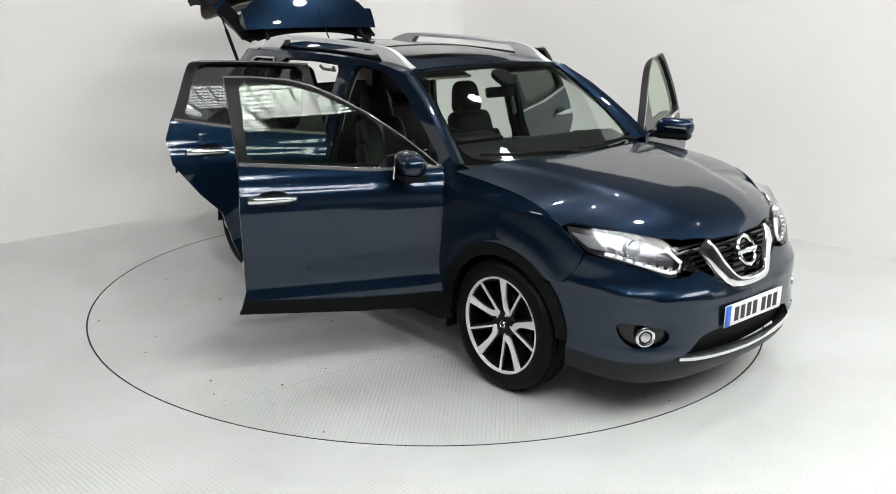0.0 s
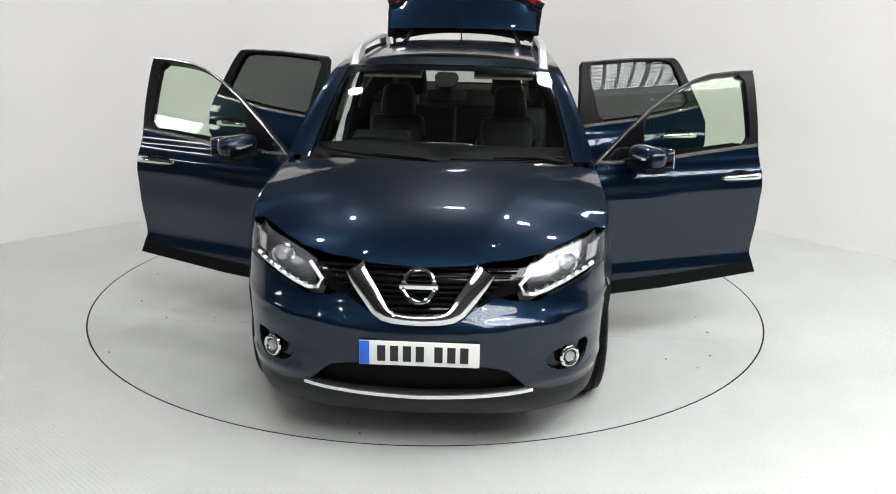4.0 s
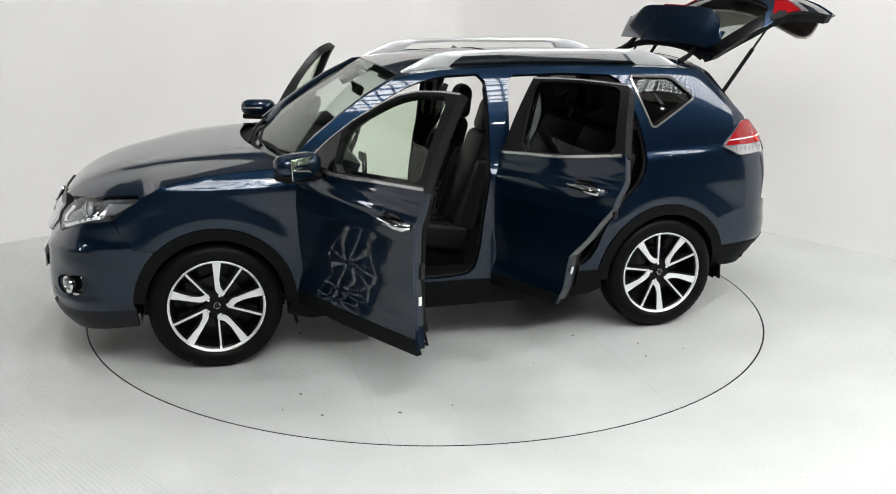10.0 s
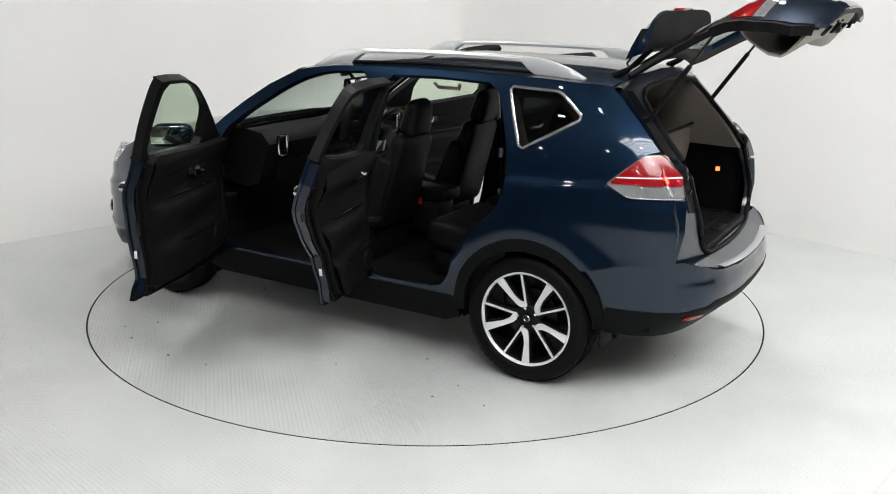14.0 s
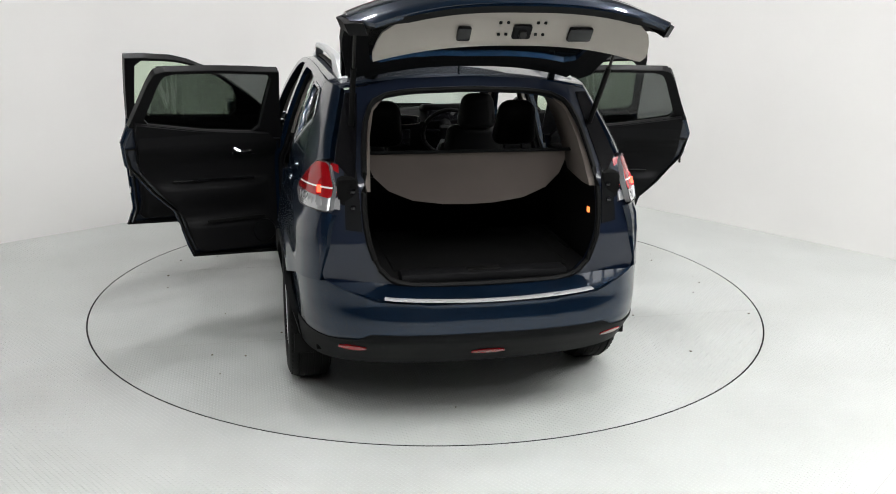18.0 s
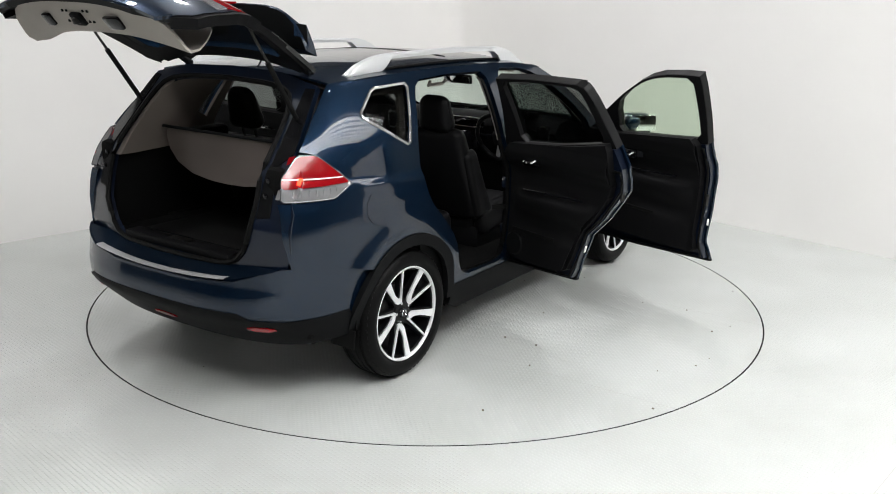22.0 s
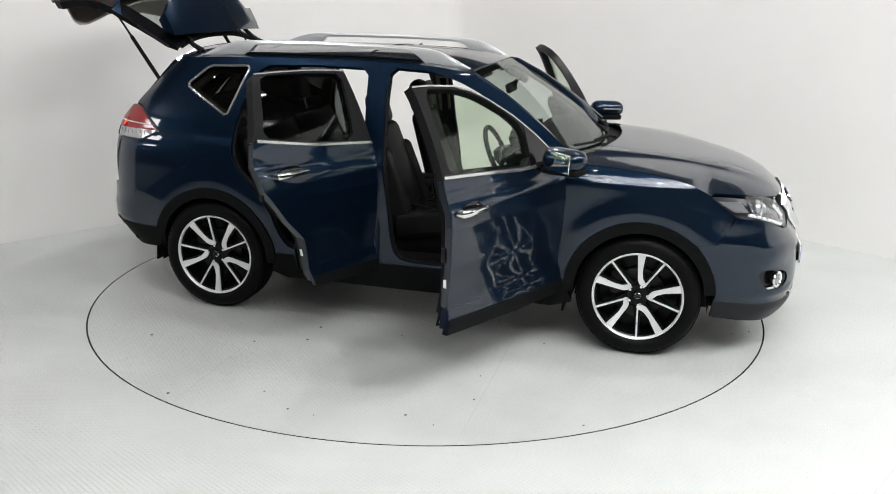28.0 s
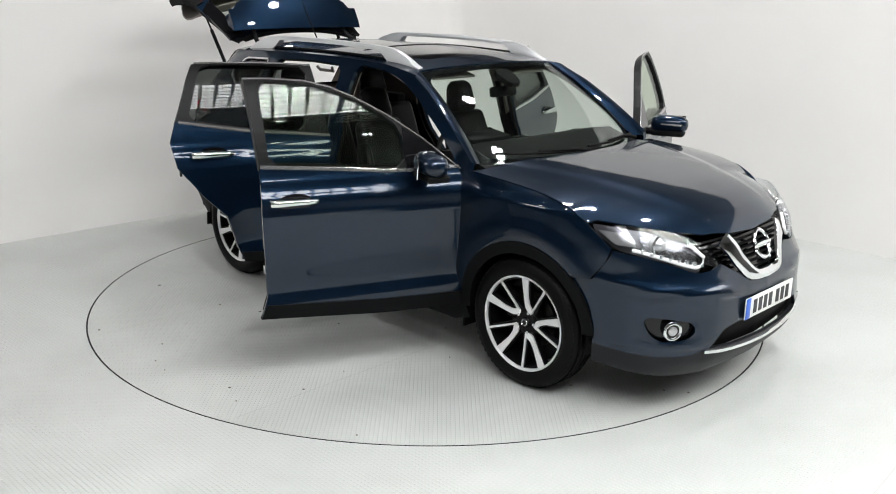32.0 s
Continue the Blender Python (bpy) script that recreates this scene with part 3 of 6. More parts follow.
def bonnet():
    right = [(2.148, 0.0), (2.135, 0.22), (2.085, 0.40), (2.0, 0.55), (1.90, 0.655), (1.80, 0.735), (1.725, 0.79)]
    xs = [1.70, 1.6, 1.5, 1.4, 1.3, 1.2, 1.1, 1.0, 0.96]
    right += [(x, side(x, hood_rim(x)).y - 0.004) for x in xs]
    right += [(1.005, 0.72), (1.085, 0.45), (1.125, 0.2), (1.135, 0.0)]
    left = [(x, -y) for x, y in right[-2:0:-1]]
    part("bonnet", shell(right + left, hood, 0.012, UP, step=0.024), PAINT, CAR)
    # cowl below the windscreen
    cowl = [(1.15, -0.3), (1.16, 0.0), (1.15, 0.3), (1.05, 0.70), (0.97, 0.80), (0.88, 0.80), (0.88, -0.80), (0.97, -0.80), (1.05, -0.70)]
    part("cowl", shell(cowl, lambda x, y: Vector((x, y, 1.108 - 0.012 * (y / 0.7) ** 2)), 0.01, UP, step=0.05), PLASTIC, CAR, "black plastic scuttle")


def uz(y=None, x=None):
    """The hull's length coordinate at a place across its nose, or along its side."""
    if x is not None:
        return u_of_x(x)
    return float(np.interp(y, _ys[:150], _us[:150]))


def full(u, z):
    return hull(abs(u), z, 1 if u >= 0 else -1)


def tailu(y):
    L = _len[-1]
    return L - float(np.interp(y, _ys[::-1][:150], [L - u for u in _us[::-1][:150]]))


def both(half):
    """A closed outline from its half at u >= 0, which starts and ends on the middle."""
    return half + [(-u, z) for u, z in half[-1:0:-1]] if half[0][0] == 0 and half[-1][0] != 0 else half + [(-u, z) for u, z in half[::-1] if u > 1e-6]


def front_bumper():
    ua = u_of_x(WB + 0.43)
    half = [(0.0, 0.645), (uz(0.16), 0.652), (uz(0.25), 0.71), (uz(0.34), 0.76), (uz(0.42), 0.745), (uz(0.52), 0.742), (uz(0.64), 0.79), (uz(0.74), 0.83), (u_of_x(1.93), 0.855), (u_of_x(1.88), 0.79), (u_of_x(1.79), 0.70)]
    half += [(u_of_x(x), z) for x, z in arch(WB, 0.437, 46, 10, 8)] + [(ua, 0.365), (uz(0.74), 0.338), (uz(0.60), 0.34), (uz(0.50), 0.362), (uz(0.40), 0.45), (uz(0.30), 0.468), (0.0, 0.468)]
    fog = smooth_loop([(uz(0.55), 0.50), (uz(0.66), 0.545), (uz(0.79), 0.565), (uz(0.76), 0.41), (uz(0.60), 0.41)], 2)
    fu0, fz0 = uz(0.685), 0.48
    fog = [(fu0 + (u - fu0) * 0.94, fz0 + (z - fz0) * 0.80) for u, z in fog]
    fogm = [(-u, z) for u, z in fog]
    def face(u, z):
        """A brow that runs out from the grille's foot, and a hollow round each fog lamp."""
        p = full(u, z)
        a = abs(u)
        brow = 0.010 * math.exp(-((z - 0.632 - 0.10 * max(a - 0.3, 0)) / 0.022) ** 2) * min(max((a - 0.22) / 0.12, 0), 1)
        hollow = -0.012 * math.exp(-((a - fu0) / 0.20) ** 2 - ((z - 0.53) / 0.055) ** 2)
        chin = 0.010 * math.exp(-((z - 0.395) / 0.025) ** 2) * min(max((a - 0.45) / 0.12, 0), 1)
        return p + AHEAD(p).normalized() * (brow + hollow + chin)

    part("front_bumper", shell(both(half), face, 0.012, AHEAD, holes=(fog, fogm), step=0.026), PAINT, CAR)
    low = [(0.0, 0.345), (uz(0.30), 0.35), (uz(0.48), 0.365), (uz(0.60), 0.355), (uz(0.74), 0.365), (ua, 0.37), (ua, 0.265), (uz(0.72), 0.222), (uz(0.45), 0.205), (0.0, 0.205)]
    part("bumper_skirt", shell(both(low), full, 0.02, AHEAD, step=0.03), SKIRT, CAR, "dark grey lower bumper skirt")
    part("lower_grille", shell(both([(0.0, 0.495), (uz(0.47), 0.485), (uz(0.60), 0.335), (0.0, 0.315)]), full, 0.01, AHEAD, step=0.05, sink=0.05), SEAL, CAR)
    part("chrome_strip", sweep_strip([full(u, 0.318 + 0.035 * (u / 0.55) ** 2) for u in [-0.53 + i * 0.053 for i in range(21)]], 0.025, 0.010, AHEAD), CHROME, CAR, "chrome strip below the front grille")
    # upper grille
    grille = [(0.0, 0.885), (uz(0.30), 0.885), (uz(0.48), 0.89), (uz(0.47), 0.79), (uz(0.36), 0.755), (uz(0.27), 0.71), (uz(0.17), 0.65), (0.0, 0.64)]
    part("grille_back", shell(both(grille), full, 0.01, AHEAD, step=0.05, sink=0.035), GLOSSBLACK, CAR)
    for k in range(9):
        z = 0.675 + 0.024 * k
        w = 0.15 + (z - 0.65) * 1.3
        part("grille_bar", sweep_strip([full(u, z) - Vector((0.022, 0, 0)) for u in [-w + 2 * w * i / 16 for i in range(17)]], 0.010, 0.012, AHEAD), PLASTIC, CAR)
    for s in (1, -1):
        path = [(0.290, 0.872, 0.047), (0.262, 0.83, 0.047), (0.215, 0.765, 0.045), (0.175, 0.712, 0.041), (0.145, 0.688, 0.034), (0.105, 0.676, 0.028), (0.05, 0.672, 0.026), (0.0, 0.671, 0.026)]
        pts = [full(uz(y) * s, z) + Vector((0.012, 0, 0)) for y, z, _ in path]
        vs, fs = [], []
        for i, p in enumerate(pts):
            d = (pts[min(i + 1, 7)] - pts[max(i - 1, 0)]).normalized()
            w = Vector((1, 0, 0)).cross(d).normalized()
            for k in range(9):
                t = math.pi * k / 8
                vs.append(p + w * (path[i][2] * math.cos(t)) + Vector((0.024 * math.sin(t) ** 0.7, 0, 0)))
        for i in range(7):
            for k in range(8):
                fs.append((i * 9 + k, i * 9 + k + 1, i * 9 + 10 + k, i * 9 + 9 + k))
        fs.append(tuple(range(9)))
        part("grille_v_bar", bm_of((vs, fs)), CHROME, CAR, "chrome V-shaped grille bar")
        # fog lamp in its recess
        fu = uz(0.685)
        c = full(fu * s, 0.478)
        part("fog_recess", shell([(u * s, z) for u, z in fog], lambda u, z: full(u, z), 0.01, AHEAD, step=0.04, sink=0.03), GLOSSBLACK, CAR)
        part("fog_lip", tube([full(uz(y) * s, z) + Vector((0.004, 0, 0)) for y, z in ((0.54, 0.425), (0.62, 0.404), (0.70, 0.402), (0.77, 0.412), (0.80, 0.43))], [0.003, 0.006, 0.007, 0.006, 0.003], 8), PAINT, CAR)
        d = Vector((0.86, 0.5 * s, 0))
        fl = part("fog_light", tube([c - d * 0.03, c - d * 0.02, c + d * 0.0], [0.042, 0.042, 0.036], 24), GLOSSBLACK, CAR)
        part("fog_lens", tube([c - d * 0.004, c + d * 0.006, c + d * 0.012], [0.026, 0.024, 0.014], 20), CLEARLENS, fl)
        ring = [c + Vector((-0.5 * s, 0.86, 0)) * 0.042 * math.cos(t) + Vector((0, 0, 0.041 * math.sin(t))) for t in [2 * math.pi * i / 28 for i in range(28)]]
        part("chrome_ring", tube(ring, 0.009, 8, closed=True), CHROME, fl)
    # round badge: a plain ring with a bar
    bz = 0.812
    c = full(0, bz) + Vector((0.03, 0, 0))
    bd = part("badge", tube([c + Vector((-0.03 * math.sin(t), 0.068 * math.cos(t), 0.066 * math.sin(t))) for t in [2 * math.pi * i / 36 for i in range(36)]], 0.011, 8, closed=True), CHROME, CAR, "plain chrome ring badge with a bar across")
    part("badge_bar", rbox((0.014, 0.17, 0.026), tuple(c + Vector((0.006, 0, 0))), 0.004), CHROME, bd)
    # number plate with plain bars
    px = full(0, 0.52).x + 0.005
    pl = part("number_plate", rbox((0.008, 0.524, 0.112), (px, 0.01, 0.526), 0.003), PLATEWHITE, CAR, "white number plate with plain dark bars")
    part("blue_band", rbox((0.004, 0.044, 0.110), (px + 0.004, -0.229, 0.526), 0.001), PLATEBLUE, pl)
    for k in range(7):
        y = -0.155 + k * 0.056 + (0.025 if k > 3 else 0)
        part("plain_bar", rbox((0.003, 0.036, 0.072), (px + 0.0045, y, 0.526), 0.0), INK, pl, smooth=0)
    part("plate_holder", rbox((0.03, 0.46, 0.05), (px - 0.018, 0.01, 0.50), 0.004), PLASTIC, CAR)
    # underside of the nose
    part("undertray", rbox((0.9, 1.1, 0.02), (1.62, 0, 0.245), 0.008), PLASTIC, CAR)


def headlight(s):
    def at(u, z):
        return full(u * s, z)

    ol = [(uz(0.425), 0.80), (uz(0.45), 0.750), (uz(0.50), 0.745), (uz(0.62), 0.792), (uz(0.74), 0.835), (u_of_x(1.93), 0.860), (u_of_x(1.835), 0.925), (u_of_x(1.83), 0.970), (uz(0.79), 0.974), (uz(0.68), 0.962), (uz(0.55), 0.928), (uz(0.48), 0.898)]
    hl = part("headlight", shell(ol, at, 0.004, AHEAD, step=0.035), LAMPGLASS, CAR, "clear angular headlight with a bright running light strip")
    hl.visible_shadow = False
    part("housing", shell(ol, at, 0.01, AHEAD, step=0.04, sink=0.055), LAMPGREY, hl)
    part("reflector", shell([(uz(0.47), 0.85), (uz(0.485), 0.79), (uz(0.62), 0.83), (uz(0.74), 0.865), (uz(0.72), 0.935), (uz(0.56), 0.89)], at, 0.01, AHEAD, step=0.03, sink=0.035), REFLECTOR, hl)
    c = at(uz(0.64), 0.875) - Vector((0.045, 0, 0))
    part("projector", lathe([(0.0, 0.03), (0.02, 0.028), (0.034, 0.015), (0.038, 0.0), (0.048, -0.01), (0.048, -0.03)], "x", 24, tuple(c)), CLEARLENS, hl)
    part("projector_ring", tube([c + Vector((0.0, 0.05 * math.cos(t), 0.045 * math.sin(t))) for t in [2 * math.pi * i / 24 for i in range(24)]], 0.006, 6, closed=True), CHROME, hl)
    drl = [at(uz(0.50), 0.868), at(uz(0.44), 0.805), at(uz(0.458), 0.768), at(uz(0.505), 0.763), at(uz(0.56), 0.780), at(uz(0.64), 0.812), at(uz(0.73), 0.848), at(uz(0.77), 0.862)]
    part("running_light", tube([p - Vector((0.02, 0, 0)) for p in drl], 0.009, 8), LEDWHITE, hl, "lit white running light strip")
    for k in range(8):
        t = k / 7
        u = uz(0.47) + (uz(0.74) - uz(0.47)) * t
        p = at(u, 0.772 + 0.085 * t) - Vector((0.016, 0, 0))
        part("led_cell", rbox((0.02, 0.022, 0.018), tuple(p), 0.004), CHROME, hl)
    part("side_cell", shell([(uz(0.77), 0.945), (uz(0.76), 0.88), (u_of_x(1.95), 0.885), (u_of_x(1.87), 0.945)], at, 0.006, AHEAD, step=0.03, sink=0.03), CLEARLENS, hl)


APF = [(0.80, 0.47), (0.74, 0.43), (0.0, 0.43), (-0.11, 0.45), (-0.145, 0.56), (-0.16, 0.75), (-0.20, 1.05), (-0.215, 1.45), (-0.205, 1.585), (0.06, 1.572), (0.22, 1.533), (0.38, 1.458), (0.64, 1.292), (0.82, 1.148), (0.835, 0.95)]
APR = [(-0.315, 0.55), (-0.34, 0.46), (-0.42, 0.435), (-0.80, 0.44), (-0.87, 0.50), (-0.94, 0.70), (-1.05, 0.83), (-1.175, 0.96), (-1.205, 1.10), (-1.18, 1.25), (-1.10, 1.47), (-1.04, 1.57), (-0.70, 1.583), (-0.345, 1.575), (-0.33, 1.3), (-0.31, 0.9)]
QWIN = [(-1.125, 1.562), (-1.413, 1.553), (-1.562, 1.432), (-1.25, 1.255)]


def islands(faces):
    """Groups of faces that hang together."""
    root = {}

    def find(i):
        while root[i] != i:
            root[i] = root[root[i]]
            i = root[i]
        return i

    for f in faces:
        for i in f:
            root.setdefault(i, i)
        for i in f[1:]:
            root[find(i)] = find(f[0])
    out = {}
    for f in faces:
        out.setdefault(find(f[0]), []).append(f)
    return [g for g in out.values() if len(g) > 5]


def body_side(s):
    ol = [(0.90, 0.335), (-0.905, 0.335)] + arch(-WB, 0.437, -2, 134, 18)
    ol += [(-1.85, 0.735), (-2.10, 0.765), (-2.125, 0.92), (-2.115, 1.075), (-1.86, 1.075), (-1.735, 1.135), (-1.90, 1.285), (-1.955, 1.30), (-1.83, 1.43), (-1.72, 1.535), (-1.655, 1.592)]
    ol += [(x, roof_rim(x) - 0.002) for x in (-1.5, -1.2, -0.8, -0.4, 0.0, 0.2)] + [(0.33, 1.553), (0.50, 1.47), (0.66, 1.365), (0.80, 1.262), (0.93, 1.155), (0.93, 1.108), (0.89, 1.02)]
    holes = (smooth_loop(APF, 1), smooth_loop(APR, 1), smooth_loop(QWIN, 1, r=0.02))
    bs = part("body_side", shell(ol, lambda x, z: side(x, z, s), 0.03, out_y(s), holes=holes, step=0.024), PAINT, CAR)
    outer, inner = arch(-WB, 0.436, -4, 178, 22), arch(-WB, 0.372, 178, -4, 22)
    part("arch_trim", shell(outer + inner, lambda x, z: side(x, z, s) + Vector((0, s * 0.008, 0)), 0.03, out_y(s), step=0.03), PLASTIC, CAR, "matt black wheel arch trim")
    part("sill_trim", shell([(0.93, 0.41), (-0.915, 0.41), (-0.95, 0.29), (-0.85, 0.252), (0.85, 0.246), (0.97, 0.285)], lambda x, z: side(x, z, s) + Vector((0, s * 0.004, 0)), 0.05, out_y(s), step=0.05), PLASTIC, CAR, "matt black sill cladding")
    qw = part("quarter_window", shell(smooth_loop(QWIN, 1, r=0.02), lambda x, z: side(x, z, s), 0.004, out_y(s), step=0.05, sink=0.012), TINTGLASS, CAR, "dark tinted quarter window with a chrome surround")
    qw.visible_shadow = False
    loop = [side(x, z, s) + Vector((0, s * 0.002, 0)) for x, z in cut_up(smooth_loop(QWIN, 1, r=0.02), 0.04)]
    part("chrome_surround", sweep_strip(loop, 0.017, 0.006, out_y(s), True), BRIGHT, qw)
    # rubber seals and inner faces of the door openings
    for hole in (APF, APR):
        loop = [side(x, z, s) - Vector((0, s * 0.04, 0)) for x, z in cut_up(smooth_loop(hole, 1), 0.04)]
        part("door_seal", tube(loop, 0.013, 6, closed=True), SEAL, bs)
    # inner lining of the pillars and roof edge
    inn = [(0.80, 0.40), (-1.20, 0.40), (-1.22, 0.80), (-1.9, 0.85), (-1.95, 1.25), (-1.68, 1.53), (-1.5, 1.57), (0.2, 1.565), (0.33, 1.54), (0.80, 1.22), (0.86, 1.0)]
    qi = [(-1.155, 1.535), (-1.39, 1.53), (-1.515, 1.425), (-1.27, 1.29)]

    def wide(ap, k=0.02):
        mx, mz = sum(p[0] for p in ap) / len(ap), sum(p[1] for p in ap) / len(ap)
        return [(x + (x - mx) / math.dist((x, z), (mx, mz)) * k, z + (z - mz) / math.dist((x, z), (mx, mz)) * k) for x, z in ap]

    vs, fs, _ = shell(inn, lambda x, z: side(x, z, s), 0.02, lambda p: Vector((0, s, 0)), holes=(smooth_loop(wide(APF), 1), smooth_loop(wide(APR), 1), qi), step=0.045, sink=0.05)
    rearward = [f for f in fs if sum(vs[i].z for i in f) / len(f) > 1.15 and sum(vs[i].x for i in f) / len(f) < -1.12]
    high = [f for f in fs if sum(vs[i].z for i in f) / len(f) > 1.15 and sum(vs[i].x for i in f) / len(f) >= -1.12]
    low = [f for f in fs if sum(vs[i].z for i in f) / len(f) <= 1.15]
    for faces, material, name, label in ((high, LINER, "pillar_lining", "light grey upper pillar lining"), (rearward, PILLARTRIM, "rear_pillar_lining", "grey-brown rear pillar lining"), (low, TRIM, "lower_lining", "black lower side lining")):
        for piece in islands(faces):
            use = sorted({i for f in piece for i in f})
            idx = {v: k for k, v in enumerate(use)}
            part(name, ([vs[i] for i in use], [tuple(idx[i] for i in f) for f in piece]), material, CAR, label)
    part("sill_label", rbox((0.05, 0.003, 0.016), tuple(side(-0.262, 0.452, s) + Vector((0, s * 0.002, 0))), 0.0), PAPER, CAR, smooth=0)
    if s < 0:
        part("fuel_flap", shell(smooth_loop([(-1.50, 0.915), (-1.50, 1.065), (-1.66, 1.065), (-1.67, 0.915)], 1), lambda x, z: side(x, z, s) + Vector((0, s * 0.003, 0)), 0.01, out_y(s), step=0.04), PAINT, CAR)


def roof_parts():
    xs = [0.33, 0.2, 0.0, -0.3, -0.6, -0.9, -1.2, -1.5, -1.66]
    edge = [(x, side(x, roof_rim(x) - 0.002).y - 0.002) for x in xs]
    front = [(0.283, 0.61), (0.312, 0.4), (0.33, 0.2), (0.335, 0.0)]
    half = [(x, y) for x, y in edge]
    ol = half + [(-1.70, 0.3), (-1.71, 0.0), (-1.70, -0.3)] + [(x, -y) for x, y in half[::-1]] + [(x, -y) for x, y in front] + [(x, y) for x, y in front[-2::-1]]
    sun = smooth_loop([(0.13, 0.44), (0.16, 0.0), (0.13, -0.44), (-1.12, -0.46), (-1.12, 0.46)], 2, hold=())
    part("roof", shell(ol, roof, 0.012, UP, holes=(sun,), step=0.045), PAINT, CAR)
    sg = part("glass_roof", shell(sun, roof, 0.006, UP, step=0.06, sink=0.001), GLOSSBLACK, CAR, "black glass panoramic roof")
    part("roof_joint", sweep_strip([roof(-0.42, y) for y in [-0.45 + 0.05 * i for i in range(19)]], 0.02, 0.003, UP), SEAL, sg)
    part("headliner", shell([(0.26, 0.52), (0.28, 0.0), (0.26, -0.52), (-1.62, -0.56), (-1.62, 0.56)], lambda x, y: roof(x, y) - Vector((0, 0, 0.045)), 0.01, UP, step=0.08), LINER, CAR, "light grey headliner")
    for s in (1, -1):
        hs = curve([-1.50, -1.40, -1.22, -1.10, -0.6, -0.05, 0.05, 0.26], [0.006, 0.050, 0.083, 0.086, 0.084, 0.082, 0.072, 0.004])
        n = 44
        vs, fs = [], []
        for i in range(n + 1):
            x = -1.50 + 1.76 * i / n
            top = hs(x)
            # solid feet at both ends, a slim bar with daylight under it between them
            open_ = min(max((x + 1.20) / 0.05, 0), 1) * min(max((-0.03 - x) / 0.05, 0), 1)
            low = max(top - 0.030, 0) * open_ - 0.004 * (1 - open_)
            base = roof(x, s * 0.585)
            for w, z in ((-0.024, low), (-0.025, (low + top) / 2), (-0.017, top - 0.004), (0.0, top), (0.017, top - 0.004), (0.025, (low + top) / 2), (0.024, low)):
                vs.append(base + Vector((0, w, z)))
        for i in range(n):
            for k in range(7):
                fs.append((i * 7 + k, i * 7 + (k + 1) % 7, i * 7 + 7 + (k + 1) % 7, i * 7 + 7 + k))
        fs += [tuple(range(7)), tuple(n * 7 + k for k in range(6, -1, -1))]
        rail = part("roof_rail", bm_of((vs, fs)), SILVER, CAR, "silver roof rail")
        part("rail_base", tube([roof(x, s * 0.585) + Vector((0, 0, 0.004)) for x in [-1.3 + 1.35 * i / 24 for i in range(25)]], 0.018, 6, flat=0.5), SEAL, rail)
    an = part("antenna", rbox((0.10, 0.045, 0.03), (-1.50, 0, 1.643), 0.012, taper=(0.5, 0.6)), GLOSSBLACK, CAR, "thin black roof aerial")
    part("rod", tube([(-1.50, 0, 1.65), (-1.60, 0, 1.80), (-1.70, 0, 1.95)], [0.006, 0.004, 0.002], 6), SEAL, an)


